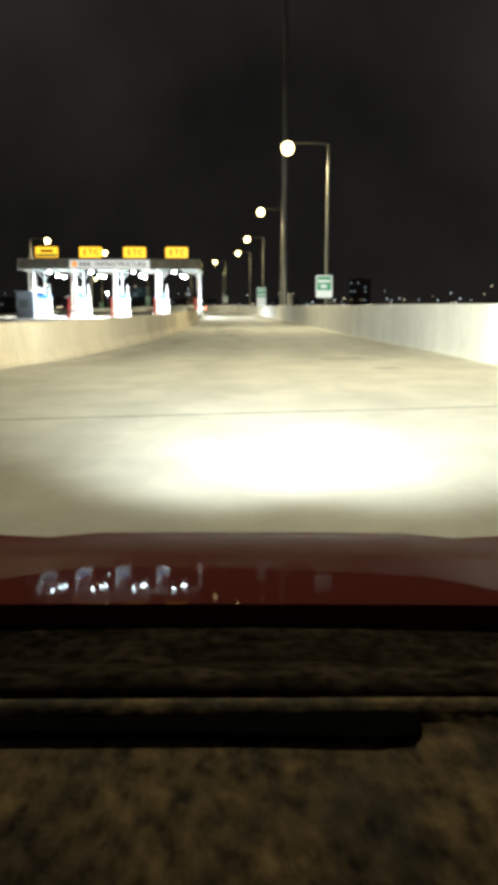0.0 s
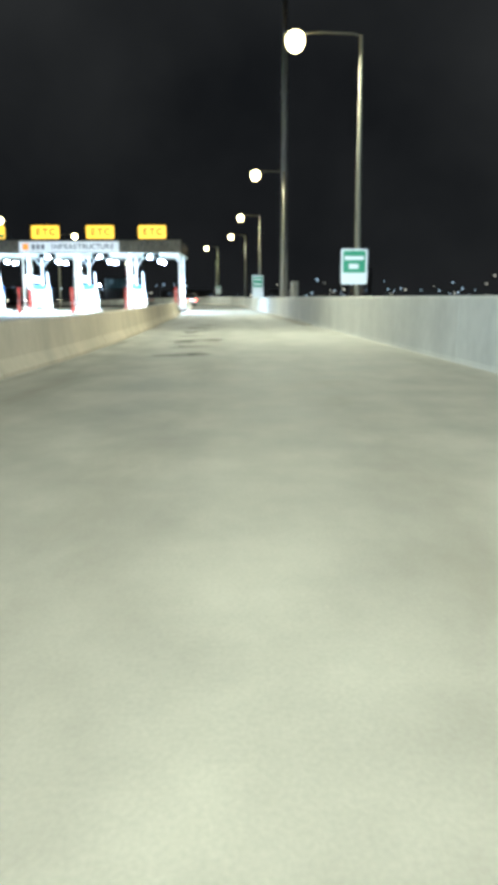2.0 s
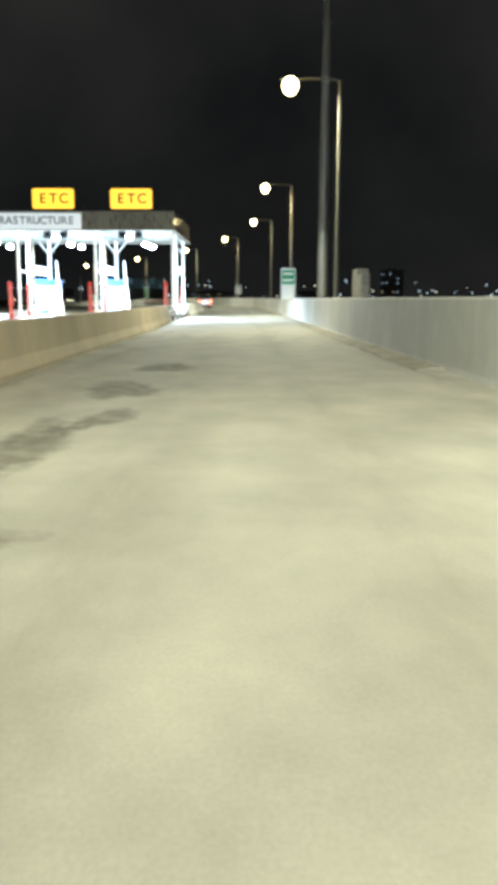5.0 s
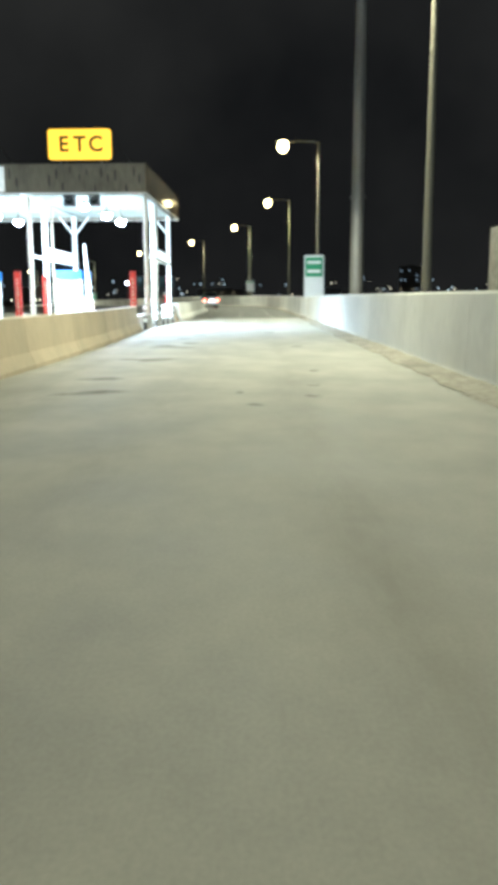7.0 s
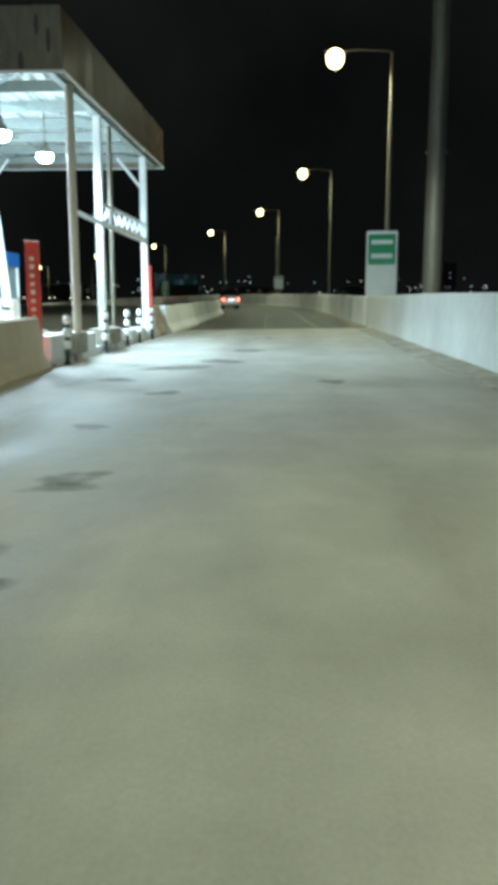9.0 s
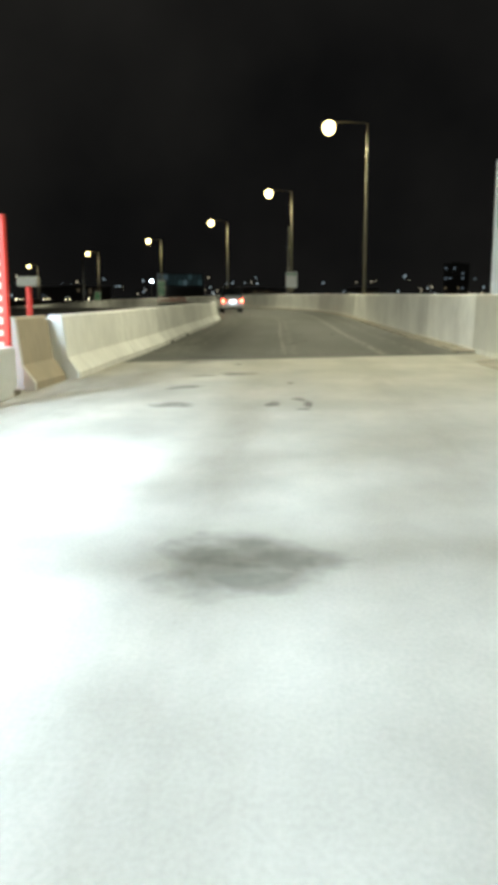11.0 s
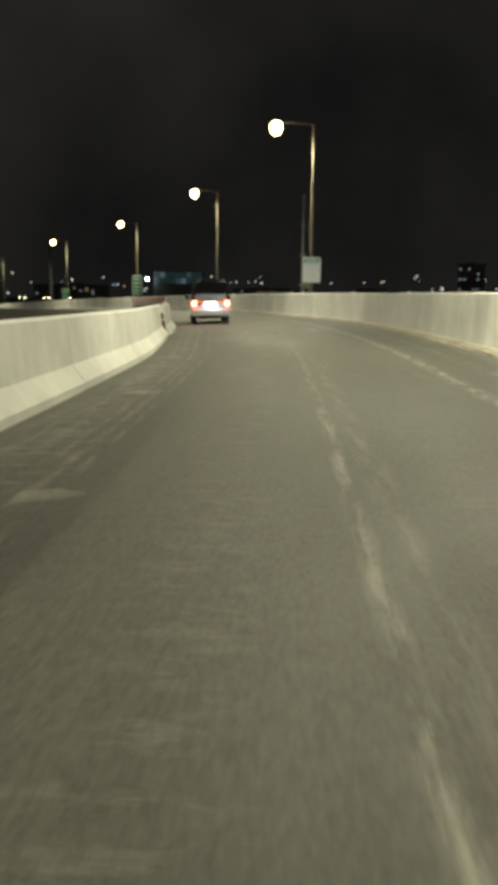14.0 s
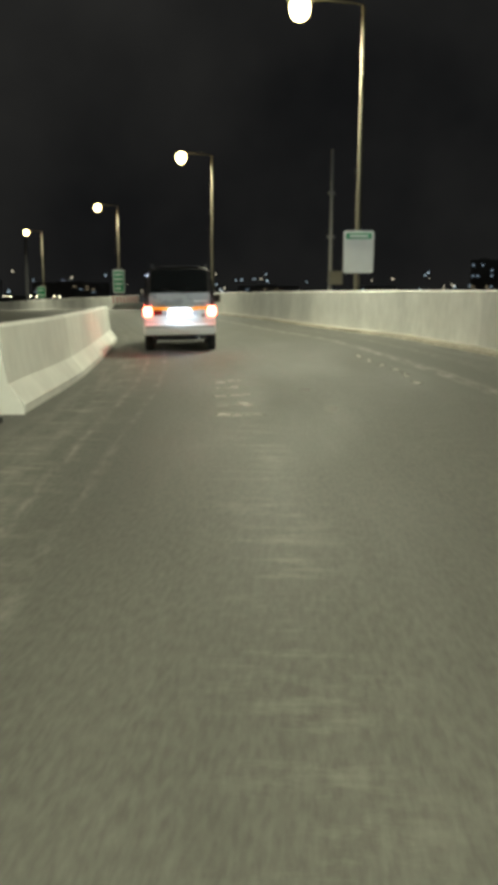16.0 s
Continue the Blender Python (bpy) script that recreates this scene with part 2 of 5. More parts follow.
def fading(m, ragged=1.6, low=0.95, high=1.5, most=0.55):
    """Lets a surface thin out to nothing along its edge, with a broken outline."""
    n, l = m.node_tree.nodes, m.node_tree.links
    b, out = n["Principled BSDF"], n["Material Output"]
    at = n.new("ShaderNodeVertexColor")
    at.layer_name = "fade"
    no = n.new("ShaderNodeTexNoise")
    no.inputs["Scale"].default_value, no.inputs["Detail"].default_value, no.inputs["Roughness"].default_value = 3.6, 8, 0.62
    geo = n.new("ShaderNodeNewGeometry")
    l.new(geo.outputs["Position"], no.inputs["Vector"])
    add = n.new("ShaderNodeMath")
    add.operation = "MULTIPLY_ADD"
    add.inputs[1].default_value = 0.55
    l.new(at.outputs["Color"], add.inputs[0])
    more = n.new("ShaderNodeMath")
    more.operation = "MULTIPLY"
    more.inputs[1].default_value = ragged
    l.new(no.outputs["Fac"], more.inputs[0])
    l.new(more.outputs[0], add.inputs[2])
    cut = n.new("ShaderNodeMapRange")
    cut.inputs["From Min"].default_value, cut.inputs["From Max"].default_value, cut.inputs["To Max"].default_value = low, high, most
    l.new(add.outputs[0], cut.inputs["Value"])
    clear = n.new("ShaderNodeBsdfTransparent")
    mix = n.new("ShaderNodeMixShader")
    l.new(cut.outputs["Result"], mix.inputs[0])
    l.new(clear.outputs[0], mix.inputs[1])
    l.new(b.outputs[0], mix.inputs[2])
    l.new(mix.outputs[0], out.inputs["Surface"])
    return m


streaked(M_ASPH, [(6.75, 0.5, 0.45), (0.5, 0.5, 0.45), (4.3, 0.9, 0.09), (2.4, 0.7, 0.09), (5.5, 0.5, 0.08)], (0.33, 0.33, 0.30), (6.0, 0.5, 1), 0.42, 0.70)
streaked(M_ASPH, [(4.15, 0.08, 0.75), (3.92, 0.16, 0.3), (6.2, 0.07, 0.4)], (0.44, 0.43, 0.38), (9, 1.1, 1), 0.43, 0.64, 131.0)
streaked(M_ASPH, [(6.35, 0.06, 0.45), (6.05, 0.06, 0.35), (2.05, 0.17, 0.8), (1.95, 0.07, 0.35), (1.2, 0.25, 0.3)], (0.42, 0.41, 0.37), (7, 1.6, 1), 0.45, 0.66)
streaked(M_ASPH, [(4.95, 0.45, 0.26), (6.6, 0.65, 0.5), (2.05, 0.2, 0.4), (3.4, 0.4, 0.12)], (0.40, 0.39, 0.34), (2.2, 5.5, 1), 0.50, 0.70)
streaked(M_ROAD, [(2.7, 0.55, 0.6), (4.4, 0.6, 0.6), (6.4, 1.0, 0.8), (7.05, 0.4, 1.3), (0.5, 0.7, 0.8)], (0.225, 0.205, 0.165), (0.9, 0.22, 1), 0.42, 0.72)
fading(M_STAIN, 1.15, 0.74, 1.2, 0.42)
fading(M_FLECK, 1.6, 0.95, 1.5, 0.4)
fading(M_PAINTED)


# ---- building helpers ----
def part(name, bm, material, parent=None, label="", at=None):
    bmesh.ops.recalc_face_normals(bm, faces=bm.faces)
    me = bpy.data.meshes.new(name)
    bm.to_mesh(me)
    bm.free()
    for m in material if isinstance(material, (list, tuple)) else [material]:
        me.materials.append(m)
    ob = new(name, me)
    if parent is not None:
        ob.parent = parent
    if at is not None:
        ob.matrix_basis = at
    if label:
        tagged(ob, label)
    return ob


def thing(name, m, label, category, group="", kind=""):
    ob = new(name)
    ob.empty_display_size = 0.2
    ob.matrix_basis = m
    return tagged(ob, label, category, group, kind)


def smooth(ob, limit=40):
    for p in ob.data.polygons:
        p.use_smooth = True
    ob.data.set_sharp_from_angle(angle=radians(limit))
    return ob


def block(bm, x0, x1, y0, y1, z0, z1, bevel=0.0, m=None, slot=0):
    """A box, bevelled on request, added to bm."""
    one = bmesh.new()
    bmesh.ops.create_cube(one, size=1)
    bmesh.ops.scale(one, vec=(x1 - x0, y1 - y0, z1 - z0), verts=one.verts)
    bmesh.ops.translate(one, vec=((x0 + x1) / 2, (y0 + y1) / 2, (z0 + z1) / 2), verts=one.verts)
    if bevel:
        bmesh.ops.bevel(one, geom=list(one.edges), offset=bevel, segments=2, affect="EDGES", profile=0.5)
    return join(bm, one, m, slot)


def join(bm, one, m=None, slot=0):
    if m is not None:
        bmesh.ops.transform(one, matrix=m, verts=one.verts)
    made = {v: bm.verts.new(v.co) for v in one.verts}
    for f in one.faces:
        g = bm.faces.new([made[v] for v in f.verts])
        g.material_index = slot
    one.free()
    return bm


def rod(bm, a, b, r0, r1=None, n=12, slot=0):
    """A tapered round bar from a to b."""
    a, b = Vector(a), Vector(b)
    r1 = r0 if r1 is None else r1
    q = (b - a).to_track_quat("Z", "Y").to_matrix()
    rings = []
    for c, r in ((a, r0), (b, r1)):
        rings.append([bm.verts.new(c + q @ Vector((r * math.cos(2 * math.pi * k / n), r * math.sin(2 * math.pi * k / n), 0))) for k in range(n)])
    for k in range(n):
        f = bm.faces.new((rings[0][k], rings[0][(k + 1) % n], rings[1][(k + 1) % n], rings[1][k]))
        f.material_index = slot
    for ring in (rings[0][::-1], rings[1]):
        bm.faces.new(ring).material_index = slot
    return bm


def turned(bm, profile, centre=(0, 0, 0), n=20, axis="Z"):
    """A turned body from (radius, height) pairs."""
    rings = []
    for r, h in profile:
        ring = []
        for k in range(n):
            c, s = r * math.cos(2 * math.pi * k / n), r * math.sin(2 * math.pi * k / n)
            p = (c, s, h) if axis == "Z" else (h, c, s)
            ring.append(bm.verts.new(Vector(centre) + Vector(p)))
        rings.append(ring)
    for a, b in zip(rings, rings[1:]):
        for k in range(n):
            bm.faces.new((a[k], a[(k + 1) % n], b[(k + 1) % n], b[k]))
    bm.faces.new(rings[0][::-1])
    bm.faces.new(rings[-1])
    return bm


def rounded_plate(bm, w, h, r, y0, y1, slot=0, n=5):
    """A plate w x h in the xz plane about its centre, from y0 to y1, with rounded corners."""
    pts = []
    for cx, cz, a0 in ((w / 2 - r, h / 2 - r, 0), (-w / 2 + r, h / 2 - r, 90), (-w / 2 + r, -h / 2 + r, 180), (w / 2 - r, -h / 2 + r, 270)):
        for k in range(n + 1):
            a = radians(a0 + 90 * k / n)
            pts.append((cx + r * math.cos(a), cz + r * math.sin(a)))
    front = [bm.verts.new((x, y0, z)) for x, z in pts]
    back = [bm.verts.new((x, y1, z)) for x, z in pts]
    bm.faces.new(front).material_index = slot
    bm.faces.new(back[::-1]).material_index = slot
    for k in range(len(pts)):
        j = (k + 1) % len(pts)
        bm.faces.new((front[k], front[j], back[j], back[k])).material_index = slot
    return bm


def curve_points(pts, step):
    """A smooth line through pts in plan, sampled about every step metres."""
    pts = [Vector(p) for p in pts]
    ends = [2 * pts[0] - pts[1], *pts, 2 * pts[-1] - pts[-2]]
    out = []
    for a, b, c, d in zip(ends, ends[1:], ends[2:], ends[3:]):
        n = max(1, round((c - b).length / step))
        for k in range(n):
            t = k / n
            out.append(0.5 * (2 * b + (c - a) * t + (2 * a - 5 * b + 4 * c - d) * t * t + (3 * b - a - 3 * c + d) * t ** 3))
    return out + [pts[-1]]


def level(y):
    """The height of the deck: flat, then falling away along the curve."""
    return -1.86 * (max(0.0, y - 178) / 102) ** 2


def bank(y):
    """How far the outer edge of the deck is raised towards and along the curve."""
    return 0.17 * min(1.0, max(0.0, (y - 112) / 53))


def outer_height(y):
    """The parapet's height as a share of its usual one; past the joint it is a little lower."""
    return 1.0 - 0.066 * min(1.0, max(0.0, (y - 100) / 14))


def sweep(bm, line, profile, side, lift=None, tall=None, ragged=0.0):
    """A closed profile of (offset, height) run along a plan line; side 1 puts the offset to the right of the way."""
    rings = []
    rnd = random.Random(len(line))
    for k, p in enumerate(line):
        way = (line[min(k + 1, len(line) - 1)] - line[max(k - 1, 0)]).normalized()
        right = Vector((way.y, -way.x)) * side
        up = level(p.y) + (lift(p.y) if lift else 0.0)
        grow = tall(p.y) if tall else 1.0
        row = [(u * (1 + rnd.uniform(-ragged, ragged)), h * grow * (1 + rnd.uniform(-ragged, ragged))) for u, h in profile]
        rings.append([bm.verts.new((p.x + right.x * u, p.y + right.y * u, up + h)) for u, h in row])
    n = len(profile)
    for a, b in zip(rings, rings[1:]):
        for k in range(n):
            bm.faces.new((a[k], a[(k + 1) % n], b[(k + 1) % n], b[k]))
    bm.faces.new(rings[0])
    bm.faces.new(rings[-1][::-1])
    return bm


def lettering(name, text, size, material, parent, m, depth=0.012):
    """Raised letters of the built-in font, turned into a mesh."""
    cu = bpy.data.curves.new(name, "FONT")
    cu.body, cu.size, cu.extrude, cu.align_x, cu.align_y = text, size, depth, "CENTER", "CENTER"
    cu.space_character = 1.15
    cu.offset = 0.022 * size
    tmp = new(name, cu)
    me = bpy.data.meshes.new_from_object(tmp)
    bpy.data.objects.remove(tmp)
    me.materials.append(material)
    ob = new(name, me)
    ob.parent = parent
    ob.matrix_basis = m
    return ob


# ---- plan lines ----
RIGHT_WALL = [(5.6, -25), (5.6, 19), (5.3, 32), (4.98, 45), (4.76, 55), (4.42, 66), (4.2, 74), (3.95, 86), (3.75, 95), (3.5, 111), (3.05, 122), (2.75, 132), (2.35, 145),
              (1.5, 154.2), (0.1, 162.6), (-1.75, 168.7), (-5.2, 181), (-9.85, 195.5), (-15.6, 209), (-22.6, 223), (-38.5, 248.5), (-60.3, 281), (-90, 318)]
LEFT_BARRIER = [(-6.6, -25), (-6.1, 5), (-5.1, 17.4), (-4.4, 20.6), (-3.92, 24.5), (-3.5, 28.5), (-3.2, 33), (-2.95, 38), (-2.85, 46), (-2.9, 55), (-3.05, 66), (-3.2, 78), (-3.48, 86), (-3.8, 92.95)]
BEFORE_PLAZA_END = [(-3.93, 105.75), (-3.9, 107.05)]
AFTER_PLAZA = [(-3.74, 107.3), (-3.8, 110.6), (-3.85, 115), (-4.1, 122), (-4.3, 130), (-4.5, 135), (-4.74, 139.5), (-5.06, 142.5), (-5.32, 144.6), (-5.6, 146.8), (-5.82, 148.4)]
AFTER_GAP = [(-5.91, 149.5), (-6.38, 153.5), (-7.25, 158.5), (-8.25, 163.8)]
# lamp heads in plan, their height, and how far the arm reaches in from the pole
LAMPS = [(2.95, 16.5, 9.93, 2.45), (2.85, 48.0, 9.93, 2.25), (2.50, 79.2, 9.93, 2.03), (1.88, 110.9, 9.93, 2.08), (0.93, 140.1, 9.93, 2.03), (-3.30, 167.75, 9.93, 2.0), (-11.16, 194.5, 9.83, 2.0),
         (-23.7, 222.3, 9.62, 2.0), (-39.5, 247.4, 9.1, 2.0), (-61.3, 280.0, 8.08, 2.0)]


def wall_x(y):
    line = RIGHT_LINE
    for a, b in zip(line, line[1:]):
        if a.y <= y <= b.y:
            return a.x + (b.x - a.x) * (y - a.y) / (b.y - a.y)
    return line[-1].x


def left_x(y):
    """The foot of the barriers on the left of the lane, carried on beside the wall past their end."""
    line = LEFT_LINE
    for a, b in zip(line, line[1:]):
        if a.y <= y <= b.y:
            return a.x + (b.x - a.x) * (y - a.y) / (b.y - a.y)
    return wall_x(y) - 8.1


RIGHT_LINE = curve_points(RIGHT_WALL, 1.0)
LEFT_LINE = curve_points(LEFT_BARRIER + AFTER_PLAZA + AFTER_GAP, 1.5)
JOINT_FAR = 111.81


def slant(x, y):
    """How far the joint, which crosses the lanes at an angle, shifts the deck along the way."""
    return 0.345 * min(4.8, max(-8.0, x)) * max(0.0, 1 - abs(y - JOINT_FAR) / 12)



# ---- ground and decks ----
bm = bmesh.new()
bmesh.ops.create_grid(bm, x_segments=8, y_segments=8, size=2400)
tagged(part("ground", bm, M_GRND, at=pose(-20, 300, -4.5)), "dark open land at night below the viaduct", "ground", kind="structure")


def deck(name, y0, y1, material, label):
    """The carriageway between two joints, a solid slab that reaches out under the right wall."""
    bm = bmesh.new()
    uv = bm.loops.layers.uv.new("across")
    n = max(1, round((y1 - y0) / 1.5))
    rows = []
    for k in range(n + 1):
        y = y0 + (y1 - y0) * k / n
        z, xr = level(y), wall_x(y)
        w = xr - left_x(y)
        rise = bank(y) * (1 + 1.3 / w)
        rows.append([(bm.verts.new((xr + u, y + slant(xr + u, y), z + h)), v, y) for u, v, h in ((-42, -42, -6), (-42, -42, 0), (-20, -20, 0), (-w, -7.2, 0), (1.3, 1.3 * 7.2 / w, rise), (1.3, 1.3, -6))])
    for a, b in zip(rows, rows[1:]):
        for k in range(5):
            f = bm.faces.new([c[0] for c in (a[k], a[k + 1], b[k + 1], b[k])])
            for loop, c in zip(f.loops, (a[k], a[k + 1], b[k + 1], b[k])):
                loop[uv].uv = (-c[1], c[2])
    bm.faces.new([c[0] for c in rows[0]])
    bm.faces.new([c[0] for c in rows[-1]][::-1])
    return tagged(part(name, bm, material), label, "road", kind="structure")


road = deck("road", -25, JOINT_FAR - 0.02, M_ROAD, "pale concrete carriageway with dusty and damp patches")
asphalt = deck("road", JOINT_FAR + 0.02, 318, M_ASPH, "dark worn asphalt carriageway with pale tyre streaks")
bm = bmesh.new()
rnd = random.Random(5)
edge = [(-5.9 + 0.28 * k, rnd.uniform(-0.012, 0.012)) for k in range(40)]
near = [bm.verts.new((x, 10.55 + 0.2 * x - 0.03 + e, 0.004)) for x, e in edge]
far = [bm.verts.new((x, 10.55 + 0.2 * x + 0.03 + e + rnd.uniform(-0.01, 0.01), 0.004)) for x, e in edge]
for k in range(39):
    bm.faces.new((near[k], near[k + 1], far[k + 1], far[k]))
tagged(part("expansion_joint", bm, M_JOINT), "thin black sealed joint across the concrete", "joint", kind="structure")
bm = bmesh.new()
rows = [[bm.verts.new((x, JOINT_FAR + e + slant(x, JOINT_FAR), z)) for e, z in ((-0.019, -0.5), (0.019, -0.5), (0.019, -0.004), (-0.019, -0.004))] for x in (-38.4, -16.4, left_x(JOINT_FAR), 4.4)]
for a, b in zip(rows, rows[1:]):
    for k in range(4):
        bm.faces.new((a[k], a[(k + 1) % 4], b[(k + 1) % 4], b[k]))
tagged(part("expansion_joint", bm, M_JOINT), "black joint where concrete meets asphalt", "joint", kind="structure")


# a strip of smoother asphalt between the joint and the worn surface
bm = bmesh.new()
rnd = random.Random(9)
edge = [-3.72 + 0.12 * k for k in range(60)]
near = [bm.verts.new((x, JOINT_FAR + slant(x, JOINT_FAR) + 0.03, 0.004)) for x in edge]
far = [bm.verts.new((x, max(112.72, JOINT_FAR + slant(x, JOINT_FAR) + 0.25) + rnd.uniform(-0.03, 0.03), 0.008)) for x in edge]
for k in range(59):
    bm.faces.new((near[k], near[k + 1], far[k + 1], far[k]))
part("asphalt_strip", bm, M_STRIP, asphalt, "smooth dark strip along the joint")


def blot(cx, cy, lx, ly, seed, turn=0.0, lean=0.0, name="stain", material=M_STAIN, under=road, z=0.0):
    """An uneven patch that fades out at its edge."""
    rnd = random.Random(seed)
    n = 40
    ph = [rnd.uniform(0, 6.28) for _ in range(4)]
    bm = bmesh.new()
    fade = bm.loops.layers.float_color.new("fade")
    rings = []
    shares = (0.25, 0.5, 0.7, 0.85, 1.0, 1.15, 1.35)
    for share in shares:
        ring = []
        for k in range(n):
            a = 2 * math.pi * k / n
            r = 1 + 0.16 * math.sin(2 * a + ph[0]) + 0.12 * math.sin(3 * a + ph[1]) + 0.05 * math.sin(5 * a + ph[2]) + 0.04 * math.sin(8 * a + ph[3])
            x, y = lx / 2 * share * r * math.cos(a), ly / 2 * share * r * math.sin(a)
            ring.append(bm.verts.new((x, y + lean * x, 0.004)))
        rings.append(ring)
    bm.faces.new(rings[0])
    for a, b in zip(rings, rings[1:]):
        for k in range(n):
            bm.faces.new((b[k], b[(k + 1) % n], a[(k + 1) % n], a[k]))
    strength = {v: min(1.0, max(0.0, (1.35 - s) / 0.65)) for s, ring in zip(shares, rings) for v in ring}
    for f in bm.faces:
        for loop in f.loops:
            v = strength[loop.vert]
            loop[fade] = (v, v, v, 1)
    return part(name, bm, material, under, at=pose(cx, cy, z + 0.0006 * (seed % 7), 0, 0, turn))


# damp patches: place, width, length, turn, and how far they slant along the way
for k, (x, y, lx, ly, turn, lean) in enumerate((
        (-0.65, 37.9, 1.15, 1.1, 0, 0.9), (-0.15, 38.1, 0.5, 1.2, 0, 0.3), (-0.42, 41.4, 1.2, 0.85, 0, -0.1), (-0.8, 41.0, 0.5, 0.6, 0, 0), (-0.4, 44.6, 1.5, 1.9, 0, 0.5), (-0.8, 43.8, 0.6, 1.8, 0, 0.9),
        (0.1, 45.0, 0.6, 1.0, 0, 0), (-0.75, 47.6, 0.85, 1.3, 0, 0.8), (-0.95, 51.0, 0.65, 3.0, 0, 0), (-0.55, 52.6, 0.6, 1.5, 0, 0.4), (-0.85, 55.6, 1.1, 2.4, 0, 0), (-0.6, 59.5, 1.0, 2.2, 0, 0),
        (2.45, 21.1, 1.2, 0.34, 2, 0.3), (2.75, 21.45, 0.7, 0.22, 0, 0), (3.0, 18.0, 0.8, 0.28, 8, 0), (3.2, 23.5, 0.7, 0.25, 0, 0),
        (-1.3, 71.9, 1.0, 0.5, 0, 0.3), (-1.55, 73.8, 0.7, 0.5, 0, 0), (1.68, 71.5, 0.26, 0.24, 0, 0), (1.76, 72.8, 0.18, 0.2, 0, 0), (0.71, 71.9, 0.1, 0.3, 0, 0), (0.95, 70.6, 0.22, 0.2, 0, 0), (-1.2, 77.9, 0.8, 0.8, 0, 0.4),
        (-1.75, 78.0, 0.6, 0.5, 0, 0), (-1.5, 82.4, 0.9, 0.8, 0, 0.5), (-1.0, 82.0, 0.4, 0.3, 0, 0), (-1.1, 83.95, 0.45, 0.3, 0, 0), (-1.7, 83.2, 0.6, 0.5, 0, 0), (-1.1, 84.25, 0.55, 0.4, 0, 0.4), (-1.55, 86.6, 0.4, 0.35, 0, 0),
        (1.9, 75.3, 0.2, 0.35, 0, 0), (1.83, 82.6, 0.3, 0.5, 0, 0), (-1.27, 89.6, 0.42, 0.5, 0, 0.2), (-2.3, 91.4, 0.5, 0.7, 0, 0), (-1.6, 93.7, 1.4, 1.0, 0, 0.4), (-1.0, 95.2, 0.9, 1.0, 0, 0), (1.1, 91.2, 0.35, 0.6, 0, 0),
        (-0.6, 98.5, 0.9, 0.8, 12, 0), (-1.35, 108.15, 0.75, 0.45, 0, 0.1), (-1.9, 107.8, 0.35, 0.2, 0, 0), (-1.85, 104.2, 0.42, 0.55, 0, 0), (-1.95, 106.1, 0.45, 0.4, 0, 0.9), (-0.68, 104.3, 0.15, 0.55, 0, 0),
        (-0.38, 104.75, 0.17, 0.42, 10, 0), (-0.27, 104.35, 0.13, 0.5, 0, 0), (-0.32, 103.9, 0.14, 0.2, 0, 0), (-0.51, 106.7, 0.14, 0.2, 0, 0), (-2.35, 110.5, 0.55, 0.45, 0, 0.2), (-2.35, 111.9, 1.0, 0.35, 0, 0), (-1.52, 110.0, 0.16, 0.3, 0, 0))):
    blot(x, y, lx, ly, 40 + k, turn, lean)
for k, (x, y, lx, ly) in enumerate(((-0.28, 118.3, 0.2, 0.4), (-0.6, 116.7, 0.16, 0.5), (-0.9, 124.3, 0.3, 0.7), (-0.47, 122.0, 0.3, 0.5), (-1.15, 137.6, 0.08, 1.0), (-2.52, 149.75, 0.2, 0.55), (-2.87, 151.6, 0.22, 0.5), (0.6, 121.6, 0.1, 0.7), (-3.3, 116.4, 0.5, 0.3),
                                    (-3.1, 127.6, 0.4, 0.35), (-3.6, 133.2, 0.5, 0.4))):
    blot(x, y, lx, ly, 140 + k, 0, 0, "paint_patch", M_FLECK, asphalt, bank(y) * (x - left_x(y)) / (wall_x(y) - left_x(y)))

for k, (x, lx) in enumerate(((-3.0, 0.5), (-2.05, 0.55), (-1.45, 0.5), (-0.3, 0.9), (0.45, 0.8), (1.05, 0.7), (2.0, 0.9))):
    blot(x, 112.88, lx, 0.16, 180 + k, 0, 0, "paint_smear", M_FLECK, asphalt, 0.006)
# worn bars across the lane, two side by side in each row, and remnants of the edge line
for k in range(5):
    for x, y, lx in ((-3.69 - 0.103 * k, 149.32 + 0.82 * k, 0.17), (-3.44 - 0.11 * k, 149.36 + 0.88 * k, 0.30)):
        blot(x, y, lx, 0.34, 160 + k, 0, 0, "worn_bar", M_PAINTED, asphalt, bank(y) * (x - left_x(y)) / (wall_x(y) - left_x(y)))
for k, (x, y, ly) in enumerate(((-1.82, 157.5, 1.2), (-1.69, 156.35, 0.8), (-1.54, 155.35, 0.7), (-1.38, 154.5, 0.6), (-1.3, 153.6, 0.7), (-1.26, 152.5, 0.7))):
    blot(x, y, 0.13, ly, 170 + k, 0, 0, "worn_line", M_PAINTED, asphalt, bank(y) * (x - left_x(y)) / (wall_x(y) - left_x(y)))

# ---- walls and barriers ----
def wall_run(name, pts, profile, side, panel, material, piece, label, category, lift=None, tall=None):
    """A run of cast panels with open joints, each panel a piece of the wall."""
    run = thing(name, pose(0, 0, 0), label, category, kind="structure")
    line = curve_points(pts, 0.8)
    group, far = [line[0]], 0.0
    for a, b in zip(line, line[1:]):
        group.append(b)
        far += (b - a).length
        if far >= panel or b is line[-1]:
            g = [v.copy() for v in group]
            g[-1] = g[-1] + (g[-2] - g[-1]).normalized() * 0.018
            part(piece, sweep(bmesh.new(), g, profile, side, lift, tall), material(g[0].y) if callable(material) else material, run)
            group, far = [b.copy()], 0.0
    return run


